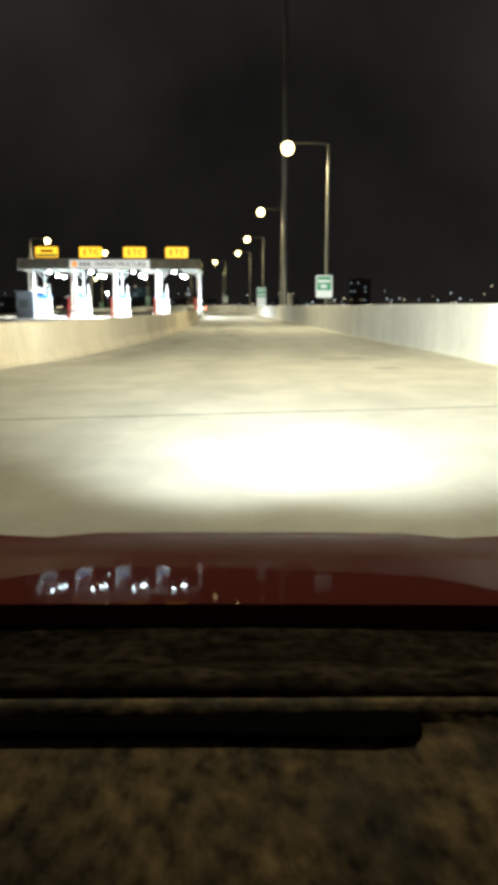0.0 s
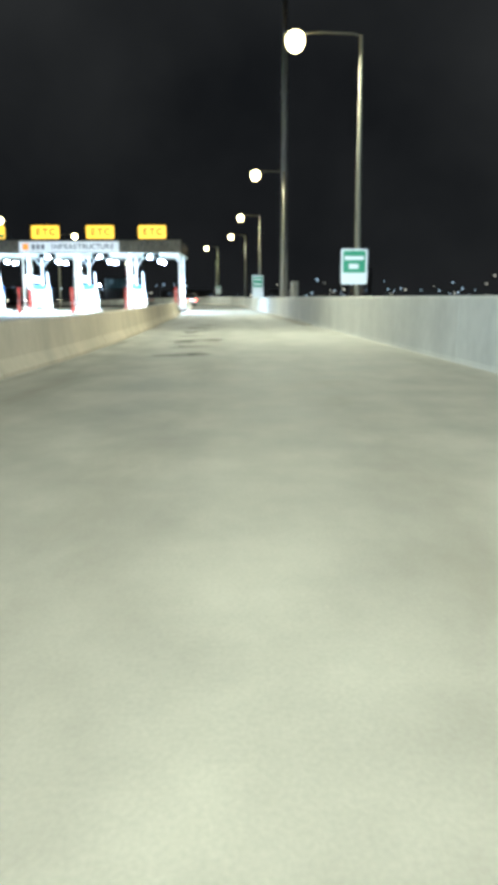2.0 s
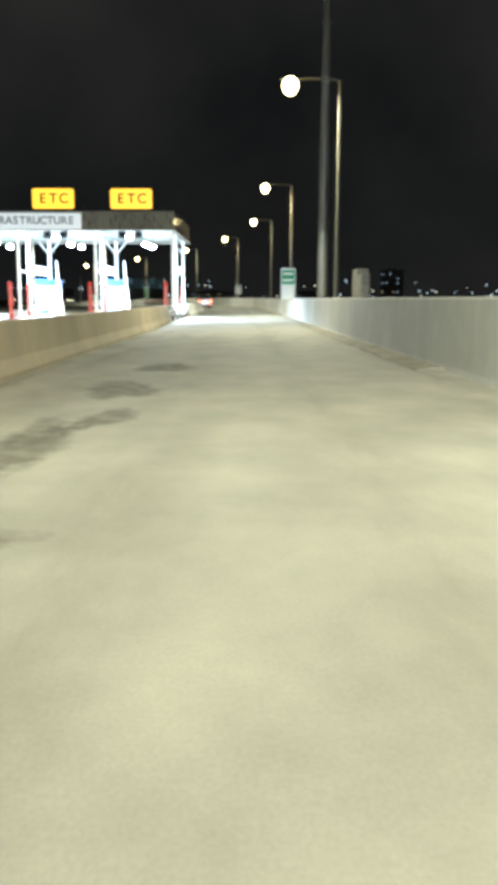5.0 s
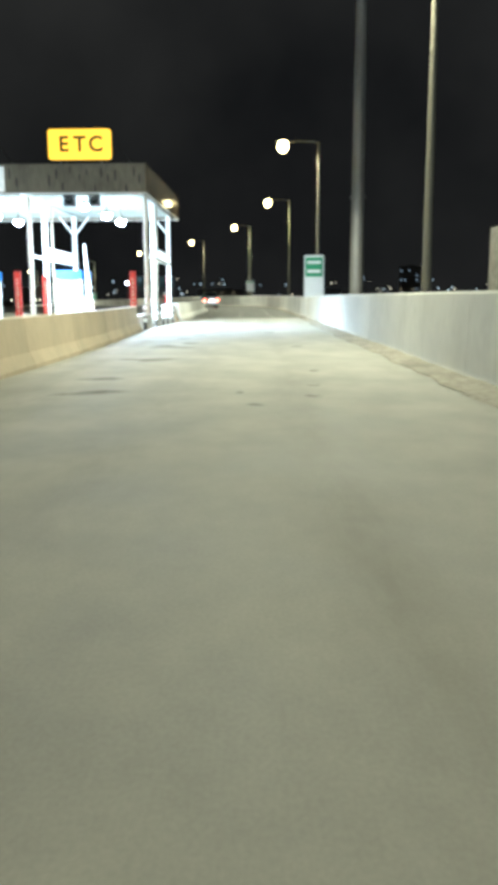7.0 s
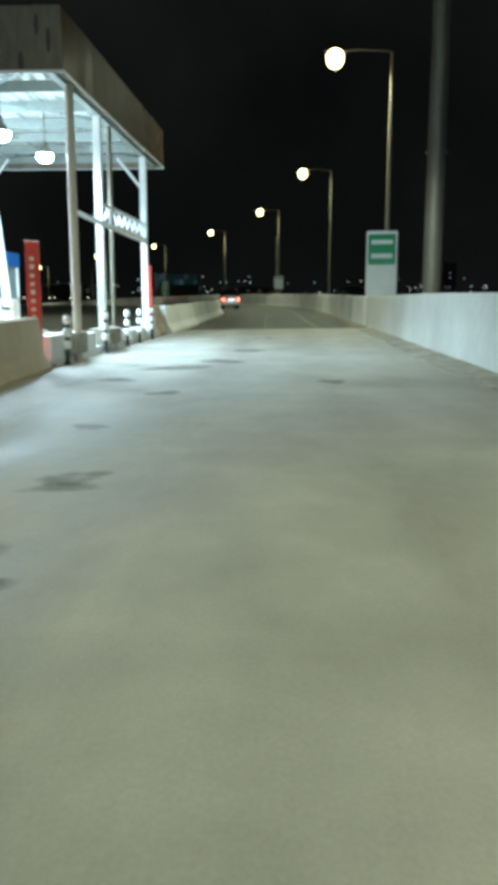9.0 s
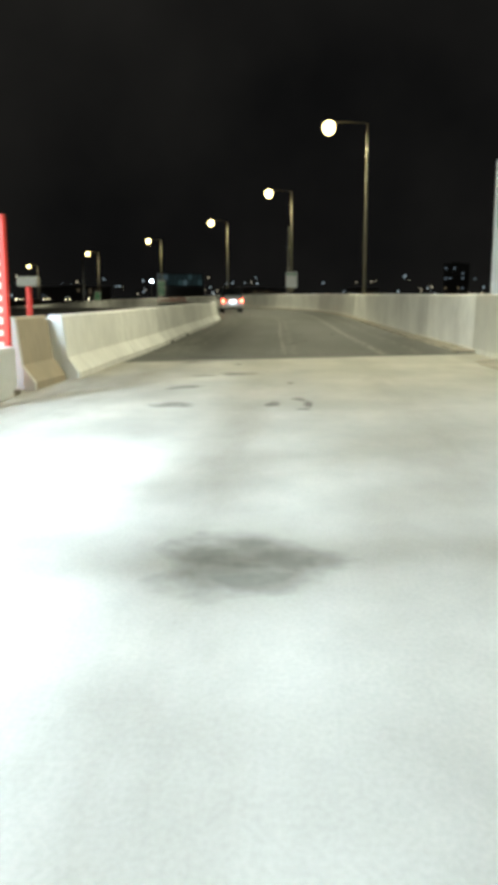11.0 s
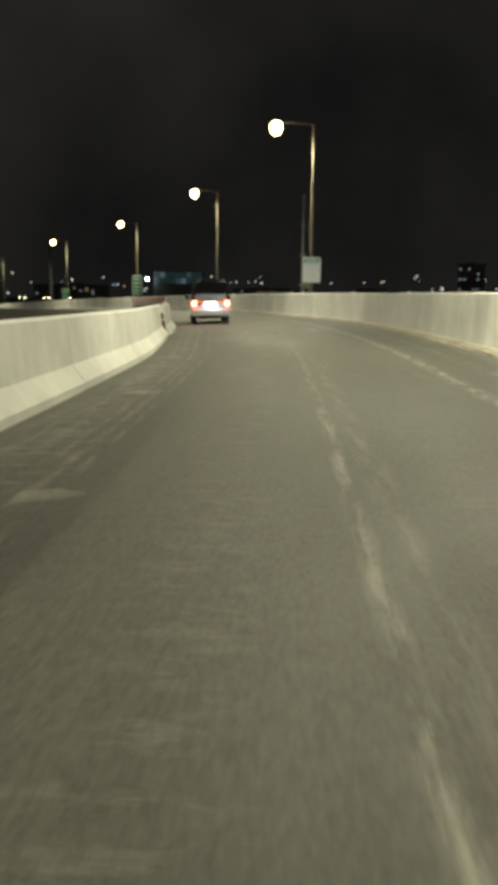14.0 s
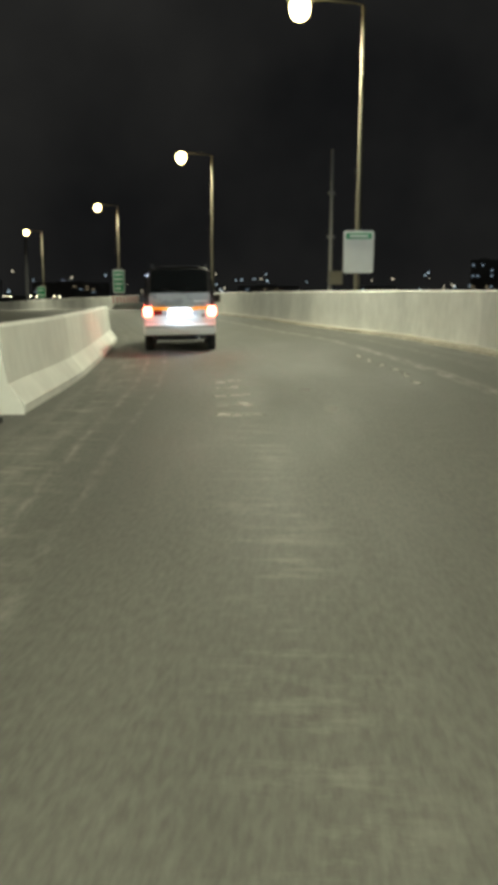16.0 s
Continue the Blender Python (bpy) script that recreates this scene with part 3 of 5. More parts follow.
WALL_SHAPE = [(0.0, -0.02), (0.03, 0.10), (0.05, 0.55), (0.07, 1.32), (0.10, 1.36), (0.33, 1.36), (0.36, 1.33), (0.40, 0.0)]
BARR_SHAPE = [(0.0, -0.02), (0.0, 0.07), (0.12, 0.30), (0.19, 0.91), (0.22, 0.94), (0.40, 0.94), (0.43, 0.91), (0.50, 0.30), (0.62, 0.07), (0.62, -0.02)]
PALE_SHAPE = [(0.0, -0.02), (0.0, 0.10), (0.17, 0.33), (0.24, 0.94), (0.27, 0.97), (0.41, 0.97), (0.44, 0.94), (0.51, 0.33), (0.68, 0.10), (0.68, -0.02)]
# Past the joint the parapet's colour is paler, with headlight put into it.
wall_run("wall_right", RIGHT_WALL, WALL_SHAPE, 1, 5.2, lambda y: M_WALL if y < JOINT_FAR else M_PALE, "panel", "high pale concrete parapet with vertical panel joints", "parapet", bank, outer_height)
wall_run("barrier_left", LEFT_BARRIER, BARR_SHAPE, -1, 4.0, M_BARR, "segment", "tan concrete lane barrier before the toll plaza", "barrier")
after = wall_run("barrier_after_plaza", AFTER_PLAZA, PALE_SHAPE, -1, 4.0, M_PALE, "segment", "pale concrete lane barrier past the toll plaza", "barrier")
wall_run("barrier_start", BEFORE_PLAZA_END, PALE_SHAPE, -1, 4.0, M_BARR, "segment", "short concrete barrier piece at the plaza exit", "barrier")
wall_run("barrier_after_gap", AFTER_GAP, PALE_SHAPE, -1, 4.0, M_PALE, "segment", "pale concrete barrier with a whitewashed end", "barrier")
for y in (117.7, 121.85):
    bm = bmesh.new()
    block(bm, -0.05, 0.004, -0.26, 0.26, 0.0, 0.055, 0.003)
    part("drain_slot", bm, M_MATT, after, "dark drain opening at the foot", pose(left_x(y) + 0.004, y, 0, 0, 0, 2))
run = thing("kerb", pose(0, 0, 0), "rough concrete footing strip along the parapet", "kerb", kind="structure")
part("footing", sweep(bmesh.new(), [p for p in RIGHT_LINE if 59 < p.y < 112], [(-0.62, -0.02), (-0.52, 0.02), (-0.2, 0.05), (0.0, 0.06), (0.02, -0.02)], 1, bank, None, 0.22), M_KERB, run)
part("footing", sweep(bmesh.new(), [p for p in RIGHT_LINE if 113 < p.y < 205], [(-0.40, -0.02), (-0.34, 0.04), (0.0, 0.07), (0.02, -0.02)], 1, bank, None, 0.15), M_KERB, run)


# ---- street lamps ----
def street_lamp(x, y, z, pole_x, pole_y, base):
    turn = math.degrees(math.atan2(pole_y - y, pole_x - x))
    reach = math.hypot(pole_x - x, pole_y - y)
    top = z + 0.12 - base
    lamp = thing("street_lamp", pose(pole_x, pole_y, base, 0, 0, turn), "tall galvanised street lamp glowing yellow above the parapet", "street lamp", "street lamps along the parapet")
    bm = bmesh.new()
    rod(bm, (0, 0, 0.02), (0, 0, top), 0.11, 0.055, 14)
    smooth(part("pole", bm, M_GALV, lamp))
    bm = bmesh.new()
    block(bm, -0.13, 0.13, -0.13, 0.13, 0, 0.03, 0.006)
    part("base_plate", bm, M_GALV, lamp)
    bm = bmesh.new()
    pts = [Vector((0, 0, top - 0.02)), Vector((-0.25, 0, top + 0.05)), Vector((-reach * 0.6, 0, top + 0.09)), Vector((-reach + 0.3, 0, top + 0.05))]
    for a, b in zip(pts, pts[1:]):
        rod(bm, a, b, 0.035, 0.03, 10)
    smooth(part("arm", bm, M_GALV, lamp))
    bm = bmesh.new()
    prof = [(0.06, 0.42), (0.10, 0.30), (0.16, 0.0), (0.16, -0.28), (0.09, -0.40), (0.02, -0.43)]
    turned(bm, [(r, h) for r, h in prof], n=14, axis="X")
    bmesh.ops.scale(bm, vec=(1, 1, 0.55), verts=bm.verts)
    head = smooth(part("head", bm, M_HEAD, lamp, at=pose(-reach, 0, top + 0.04)))
    # Bowl made oversized and deep, so its shape stands in for the glare.
    bm = bmesh.new()
    turned(bm, [(0.15, 0.05), (0.25, -0.01), (0.31, -0.14), (0.32, -0.28), (0.28, -0.44), (0.18, -0.57), (0.03, -0.63)], n=18)
    bowl = smooth(part("refractor", bm, M_LAMP, head, "glowing yellow drop refractor, enlarged for its glare"))
    bowl.matrix_basis = pose(0, 0, 0.02)
    bowl.visible_shadow = False
    li = bpy.data.lights.new("street_light", "SPOT")
    li.energy, li.color, li.spot_size, li.spot_blend, li.shadow_soft_size = STREET_POWER, STREET_COLOUR, radians(164), 0.5, 0.2
    lo = new("street_light", li)
    lo.matrix_basis = pose(x, y, z - 0.12)
    return lamp


for k, (x, y, z, r) in enumerate(LAMPS):
    a, b = LAMPS[max(k - 1, 0)], LAMPS[min(k + 1, len(LAMPS) - 1)]
    way = Vector((b[0] - a[0], b[1] - a[1])).normalized()
    street_lamp(x, y, z, x + way.y * r, y - way.x * r, 1.36 if k < 2 else level(y))


for x, y, z in ((-23.5, 109.0, 9.5), (-18.6, 125.0, 9.0)):
    street_lamp(x, y, z, x - 2.1, y, 0.0)

# ---- roadside signs ----
def road_sign(x, y, z0, z1, w, bands, label, turn=0.0):
    """A sheet sign with a white border. bands: (bottom, top, material) as shares of the height, then bars of lettering."""
    h = z1 - z0
    s = thing("road_sign", pose(x, y, (z0 + z1) / 2, 0, 0, turn), label, "road sign", "signs along the parapet")
    part("board", rounded_plate(bmesh.new(), w, h, 0.07, 0, 0.03), M_SIGNW, s)
    for lo, hi, kind, lines in bands:
        bm = bmesh.new()
        rounded_plate(bm, w - 0.14, (hi - lo) * h, 0.04, -0.006, 0.0)
        f = part("panel", bm, M_GREEN if kind == "green" else M_SIGNW, s, "green reflective panel" if kind == "green" else "")
        f.matrix_basis = pose(0, 0, ((lo + hi) / 2 - 0.5) * h)
        for u0, u1, v, t in lines:
            bm = bmesh.new()
            block(bm, (u0 - 0.5) * w, (u1 - 0.5) * w, -0.012, -0.006, v * h - t / 2, v * h + t / 2)
            part("text_bar", bm, M_SIGNW if kind == "green" else M_GREEN, f)
    bm = bmesh.new()
    for dz in (-0.3, 0.3):
        block(bm, -w * 0.42, w * 0.42, 0.03, 0.07, dz * h - 0.03, dz * h + 0.03)
    block(bm, -0.05, 0.18, 0.03, 0.17, -0.33 * h, 0.33 * h)
    part("bracket", bm, M_GALV, s)
    return s


road_sign(4.95, 47.74, 1.78, 3.0, 0.93, [(0.33, 0.95, "green", [(0.14, 0.86, 0.10, 0.13), (0.30, 0.66, -0.13, 0.17)])], "white and green road sign on a lamp post")
road_sign(3.74, 110.74, 1.26, 3.70, 1.16, [(0.49, 0.95, "green", [(0.16, 0.84, 0.11, 0.15), (0.16, 0.84, -0.10, 0.17)])],
          "tall white and green road sign hung on the parapet side", -6)
road_sign(-1.33, 167.95, 2.0, 3.32, 0.96, [(0.80, 0.94, "green", [(0.2, 0.8, 0.0, 0.07)])], "white road sign with a green heading on a lamp post")
road_sign(-21.95, 223.0, 1.4, 3.65, 1.1, [(0.06, 0.94, "green", [(0.2, 0.8, 0.3, 0.16), (0.15, 0.85, 0.1, 0.16), (0.2, 0.8, -0.1, 0.16), (0.2, 0.7, -0.3, 0.16)])], "green road sign with four white lines", 10)
road_sign(-38.1, 248.2, 0.7, 2.2, 1.1, [(0.06, 0.94, "green", [(0.2, 0.8, 0.2, 0.14), (0.2, 0.8, -0.2, 0.14)])], "small green road sign beyond the curve", 14)


# ---- tall mast and roadside cabinet ----
def mast(x, y, r, top, flange, label, material=M_MAST):
    m = thing("steel_mast", pose(x, y, -4.5), label, "mast")
    cuts = [0, flange + 4.5, (flange + 4.5 + top + 4.5) / 2, top + 4.5]
    for a, b in zip(cuts, cuts[1:]):
        bm = bmesh.new()
        rod(bm, (0, 0, a), (0, 0, b - 0.02), r * (1 - 0.45 * a / cuts[-1]), r * (1 - 0.45 * b / cuts[-1]), 20)
        smooth(part("section", bm, material, m))
    for b in cuts[1:3]:
        rr = r * (1 - 0.45 * b / cuts[-1]) + 0.10
        bm = bmesh.new()
        turned(bm, [(rr, b - 0.07), (rr, b - 0.01), (rr, b + 0.01), (rr, b + 0.07)], n=24)
        part("flange", bm, material, m)
    return m


mast(7.3, 121.0, 0.52, 42, 8.15, "tall thick grey steel mast with bolted flanges")
slim = mast(-1.9, 184, 0.13, 8.45, 4.2, "slim grey steel mast with a meter box behind the parapet")
bm = bmesh.new()
block(bm, -0.08, 0.62, -0.34, -0.13, 6.3, 6.95, 0.03)
box = part("meter_box", bm, M_GALV, slim, "weathered steel meter box")
bm = bmesh.new()
block(bm, -0.10, 0.64, -0.37, -0.12, 6.954, 6.99, 0.01)
part("hood", bm, M_GALV, box)
mast(-43.1, 257.4, 0.30, 9.6, 4.5, "thick dark steel mast beyond the curve", M_DARK)
cab = thing("utility_cabinet", pose(4.9, 73.3, 0), "stained stepped concrete utility cabinet behind the parapet", "cabinet")
bm = bmesh.new()
block(bm, -0.21, 0.21, 0.104, 1.35, 0, 2.37, 0.02)
part("body", bm, M_KERB, cab)
bm = bmesh.new()
block(bm, -0.21, 0.06, -1.30, 0.10, 0, 2.15, 0.02)
part("annex", bm, M_KERB, cab)

# ---- toll plaza ----
ROWS_X = [-3.98, -8.7, -13.42, -18.1, -22.8]
CAN = (-23.65, -3.69, 94.0, 105.5, 5.27, 6.39)     # canopy: x0, x1, y0, y1, underside, top


def canopy():
    x0, x1, y0, y1, z0, z1 = CAN
    c = thing("toll_canopy", pose((x0 + x1) / 2, (y0 + y1) / 2, 0), "wide white toll plaza canopy with a streaked grey fascia", "canopy")
    ox, oy = (x0 + x1) / 2, (y0 + y1) / 2
    hx, hy = (x1 - x0) / 2, (y1 - y0) / 2
    bx0, bx1, bz0, bz1 = -17.95 - ox, -9.18 - ox, 5.36, 6.28
    bm = bmesh.new()
    block(bm, -hx + 0.05, hx - 0.05, -hy + 0.05, hy - 0.05, z1 - 0.25, z1 - 0.12)
    part("roof", bm, M_SOFF, c)
    bm = bmesh.new()
    prof = [(-hx + 0.06, 0.42)]
    for k in range(66):
        x = -hx + 0.3 + k * (2 * hx - 0.6) / 65
        prof += [(x - 0.06, 0.42), (x - 0.035, 0.385), (x + 0.035, 0.385), (x + 0.06, 0.42)]
    prof.append((hx - 0.06, 0.42))
    rows = [[bm.verts.new((x, y, z0 + z + th)) for x, z in prof] for th in (0, 0.012) for y in (-hy + 0.07, hy - 0.07)]
    for p, q in ((0, 1), (1, 3), (3, 2), (2, 0)):
        for k in range(len(prof) - 1):
            bm.faces.new((rows[p][k], rows[p][k + 1], rows[q][k + 1], rows[q][k]))
    part("soffit", bm, M_SOFF, c, "ribbed white ceiling sheet")
    n = 18
    for k in range(n):
        a, b = -hx + 2 * hx * k / n, -hx + 2 * hx * (k + 1) / n
        for y in (-hy, hy - 0.06):
            bm = bmesh.new()
            block(bm, a + 0.004, b - 0.004, y, y + 0.06, z0, z1, 0.006)
            part("fascia_panel", bm, M_FASC, c)
    for k in range(10):
        a, b = -hy + 0.064 + (2 * hy - 0.13) * k / 10, -hy + 0.064 + (2 * hy - 0.13) * (k + 1) / 10
        for x in (-hx, hx - 0.06):
            bm = bmesh.new()
            block(bm, x, x + 0.06, a + 0.004, b - 0.004, z0, z1, 0.006)
            part("fascia_panel", bm, M_FASB, c, "rusty brown fascia sheet")
    rnd = random.Random(8)
    for k in range(66):
        x = -hx + 0.25 + 0.3 * k + rnd.uniform(-0.07, 0.07)
        ln, w = rnd.uniform(0.26, 0.5), rnd.uniform(0.03, 0.06)
        zt = z1 - (0.03, 0.36, 0.12, 0.66)[k % 4] - rnd.random() * 0.12
        if bx0 - 0.1 < x < bx1 + 0.1 or rnd.random() < 0.12:
            continue
        bm = bmesh.new()
        pts = [(x + w * (0.25 + 0.75 * math.sin(math.pi * u) ** 0.7) * side, zt - ln * u) for side, run in ((1, (0, 0.2, 0.45, 0.7, 0.9, 1)), (-1, (1, 0.85, 0.6, 0.35, 0.15, 0))) for u in run]
        bm.faces.new([bm.verts.new((px, -hy - 0.004, pz)) for px, pz in pts])
        part("rust_streak", bm, M_STRK, c)
    for k in range(7):
        y = -hy + 0.25 + (2 * hy - 0.5) * k / 6
        bm = bmesh.new()
        block(bm, -hx + 0.1, hx - 0.1, y - 0.035, y + 0.035, z0 + 0.14, z0 + 0.37)
        part("beam", bm, M_FRAME, c, "dull grey roof beam")
    for rx in ROWS_X:
        bm = bmesh.new()
        block(bm, rx - ox - 0.07, rx - ox + 0.07, -hy + 0.1, hy - 0.1, z0 + 0.02, z0 + 0.136)
        part("girder", bm, M_FRAME, c)
    for rx0, rx1 in zip(ROWS_X[1:], ROWS_X):
        for s in (0, 1):
            for a, b, h in ((rx0 + 0.3 - ox, rx1 - 0.3 - ox, 0.26), (rx1 - 0.3 - ox, rx0 + 0.3 - ox, 0.30)):
                part("brace", rod(bmesh.new(), (a, -hy + 0.4 + s * 5.4, z0 + h), (b, -hy + 5.6 + s * 5.4, z0 + h), 0.03, n=8), M_FRAME, c)
    for k in range(20):
        x = -hx + 0.55 + k * (2 * hx - 1.1) / 19
        bm = bmesh.new()
        block(bm, x - 0.025, x + 0.025, -hy + 0.12, hy - 0.12, z0 + 0.372, z0 + 0.384)
        part("purlin", bm, M_FRAME, c)
    for a, b, p, q in ((-hx - 0.008, hx + 0.008, -hy - 0.014, -hy - 0.002), (-hx - 0.008, hx + 0.008, hy + 0.002, hy + 0.014), (hx + 0.002, hx + 0.014, -hy, hy), (-hx - 0.014, -hx - 0.002, -hy, hy)):
        bm = bmesh.new()
        block(bm, a, b, p, q, z0 - 0.02, z0 + 0.035)
        part("edge_trim", bm, M_WHITE, c, "pale metal edge strip")
    # company board
    bm = bmesh.new()
    block(bm, bx0, bx1, -hy - 0.12, -hy - 0.008, bz0, bz1, 0.012)
    board = part("name_board", bm, M_BOARD, c, "white lit board with grey capital letters")
    at = bx0 + 1.1
    bm = bmesh.new()
    block(bm, bx0 + 0.3, bx0 + 0.8, -hy - 0.135, -hy - 0.12, bz0 + 0.2, bz1 - 0.2, 0.004)
    part("logo_mark", bm, M_AMBER, board)
    for k in range(3):
        bm = bmesh.new()
        block(bm, at + 0.42 * k, at + 0.42 * k + 0.28, -hy - 0.135, -hy - 0.12, bz0 + 0.24, bz1 - 0.24, 0.004)
        part("mark", bm, M_GREY, board)
    for k, ch in enumerate("INFRASTRUCTURE"):
        lettering("letter", ch, 0.62, M_GREY, board, pose(at + 1.78 + 0.408 * k, -hy - 0.128, (bz0 + bz1) / 2, 90, 0, 0), 0.006)
    return c


canopy()


def column_row(x, group="column rows of the toll canopy"):
    """One row of columns on a traffic island, with ties, a lattice and knee braces."""
    z0 = CAN[4] + 0.02
    r = thing("canopy_columns", pose(x, 99, 0), "row of white steel columns under the toll canopy", "columns", group)
    bm = bmesh.new()
    rod(bm, (0.10, -3.9, 0.0), (0.10, -3.9, z0), 0.085, n=16)
    smooth(part("column", bm, M_CREAM, r, "slim cream pipe column"))
    bm = bmesh.new()
    block(bm, -0.085, 0.085, -1.29, -1.11, 0, z0, 0.01)
    part("column", bm, M_WHITE, r)
    bm = bmesh.new()
    rod(bm, (0.0, 0.0, 0.0), (0.0, 0.0, z0), 0.055, n=12)
    smooth(part("pipe", bm, M_GALV, r))
    bm = bmesh.new()
    block(bm, -0.09, 0.09, 4.36, 4.54, 0, z0, 0.01)
    part("column", bm, M_WHITE, r)
    bm = bmesh.new()
    rod(bm, (0.05, -3.83, 2.98), (0.0, 4.35, 2.88), 0.05, n=10)
    smooth(part("tie", bm, M_WHITE, r))
    bm = bmesh.new()
    block(bm, -0.035, 0.035, -1.09, 4.35, 3.36, 3.43)
    block(bm, -0.035, 0.035, -1.09, 4.35, 2.95, 3.01)
    for k in range(16):
        a, b = -1.06 + 5.4 * k / 16, -1.06 + 5.4 * (k + 1) / 16
        up = k % 2
        rod(bm, (0, a, 3.0 if up else 3.38), (0, b, 3.38 if up else 3.0), 0.026, n=6)
    part("lattice", bm, M_WHITE, r)
    for s in (-1, 1) if x < -5 else (-1,):
        bm = bmesh.new()
        rod(bm, (0, 4.45, z0 - 0.95), (s * 0.75, 4.45, z0 - 0.02), 0.04, n=8)
        part("knee_brace", bm, M_WHITE, r)
    for y0, y1, h in ((-4.35, -3.45, 0.60), (-1.36, -0.12, 0.56)):
        bm = bmesh.new()
        block(bm, -0.30, 0.19, y0, y1, 0.16, h, 0.03)
        part("plinth", bm, M_KERB, r, "grey concrete plinth")
    return r


def island(x, length0, length1):
    i = thing("traffic_island", pose(x if x < -5 else x - 0.30, 99, 0), "raised whitewashed kerbed island between toll lanes", "traffic island", "toll islands")
    bm = bmesh.new()
    w = 0.72 if x < -5 else 0.34
    pts = [(-w, length0 + 0.5), (-w * 0.5, length0 + 0.1), (0, length0), (w * 0.5, length0 + 0.1), (w, length0 + 0.5), (w, length1 - 0.3), (w * 0.6, length1), (-w * 0.6, length1), (-w, length1 - 0.3)]
    lo = [bm.verts.new((a, b, -0.02)) for a, b in pts]
    hi = [bm.verts.new((a * 0.95, b, 0.17)) for a, b in pts]
    bm.faces.new(hi)
    for k in range(len(pts)):
        j = (k + 1) % len(pts)
        bm.faces.new((lo[k], lo[j], hi[j], hi[k]))
    part("kerb", bm, M_WHITE, i)
    return i


def bollard(x, y, z=0.0):
    b = thing("bollard", pose(x, y, z), "black lane post with three white bands", "bollard", "posts beside the toll island")
    bm = bmesh.new()
    turned(bm, [(0.082, 0), (0.082, 0.03), (0.045, 0.06), (0.042, 0.95), (0.02, 0.98)], n=14)
    smooth(part("post", bm, M_BLACK, b))
    for h in (0.38, 0.62, 0.86):
        bm = bmesh.new()
        turned(bm, [(0.043, h - 0.082), (0.066, h - 0.075), (0.08, h - 0.045), (0.082, h), (0.08, h + 0.045), (0.066, h + 0.075), (0.043, h + 0.082)], n=16)
        part("band", bm, M_SIGNW, b, "white reflective band")
    return b


def marker_post(x, y, h, w, z=0.0):
    r = thing("marker_post", pose(x, y, z), "tall red lane marker post with white writing", "marker post", "red posts on the toll islands")
    bm = bmesh.new()
    block(bm, -w / 2, w / 2, -0.05, 0.05, 0.03, h, 0.02)
    part("body", bm, M_RED, r)
    bm = bmesh.new()
    block(bm, -w / 2 - 0.05, w / 2 + 0.05, -0.13, 0.13, 0, 0.03, 0.006)
    part("foot", bm, M_DARK, r)
    for k in range(11):
        bm = bmesh.new()
        z = h * 0.2 + k * h * 0.065
        block(bm, -w * 0.16, w * 0.16, -0.056, -0.0505, z, z + h * (0.028 if k % 3 else 0.036))
        part("text_bar", bm, M_CREAM, r)
    return r


def toll_booth(x, y, z=0.17):
    b = thing("toll_booth", pose(x, y, z), "white toll booth with blue roof band and blue foot panels", "toll booth", "toll booths")
    w, d = 0.62, 1.15
    bm = bmesh.new()
    block(bm, -w, w, -d, d, 0, 0.42, 0.02)
    base = part("base", bm, M_WHITE, b)
    for s in (-1, 1):
        bm = bmesh.new()
        block(bm, -w * 0.7, w * 0.42, -0.006, 0.006, 0.03, 0.39, 0.003)
        part("foot_panel", bm, M_BLUE, base, "blue foot panel", pose(0, s * (d + 0.008), 0))
    bm = bmesh.new()
    block(bm, -w, w, -d, d, 0.424, 1.05, 0.015)
    part("wall", bm, M_WHITE, b)
    for sx in (-1, 1):
        for sy in (-1, 1):
            bm = bmesh.new()
            block(bm, sx * w - 0.05 * (1 + sx), sx * w + 0.05 * (1 - sx), sy * d - 0.05 * (1 + sy), sy * d + 0.05 * (1 - sy), 1.054, 2.0, 0.01)
            part("corner_post", bm, M_WHITE, b)
    for s in (-1, 1):
        bm = bmesh.new()
        block(bm, -w + 0.11, w - 0.11, s * (d - 0.05) - 0.01, s * (d - 0.05) + 0.01, 1.06, 1.995)
        part("window", bm, M_BOOTHG, b)
        bm = bmesh.new()
        block(bm, s * (w - 0.05) - 0.01, s * (w - 0.05) + 0.01, -d + 0.11, d - 0.11, 1.06, 1.995)
        part("window", bm, M_BOOTHG, b)
    bm = bmesh.new()
    block(bm, -w - 0.03, w + 0.03, -d - 0.08, d + 0.08, 2.004, 2.44, 0.03)
    part("roof_band", bm, M_BLUE, b, "blue roof band")
    bm = bmesh.new()
    block(bm, -0.12, 0.3, -d - 0.03, -d - 0.002, 0.5, 0.9, 0.008)
    part("notice", bm, M_SIGNW, b)
    return b


def boom_gate(x, y, z=0.17):
    g = thing("boom_gate", pose(x, y, z), "white boom gate with its arm raised", "boom gate", "boom gates")
    bm = bmesh.new()
    block(bm, -0.18, 0.18, -0.22, 0.22, 0, 1.0, 0.03)
    part("cabinet", bm, M_CREAM, g)
    arm = bmesh.new()
    for k in range(5):
        a, c = k / 5, (k + 1) / 5
        pa, pc = Vector((0.05 - 0.18 * a, -0.26, 0.85 + 2.85 * a)), Vector((0.05 - 0.18 * c, -0.26, 0.85 + 2.85 * c))
        rod(arm, pa, pc, 0.13 - 0.08 * a, 0.13 - 0.08 * c, 8)
    part("arm", arm, M_WHITE, g)
    bm = bmesh.new()
    block(bm, -0.12, 0.10, -0.32, -0.22, 0.75, 0.95, 0.01)
    part("pivot", bm, M_DARK, g)
    return g


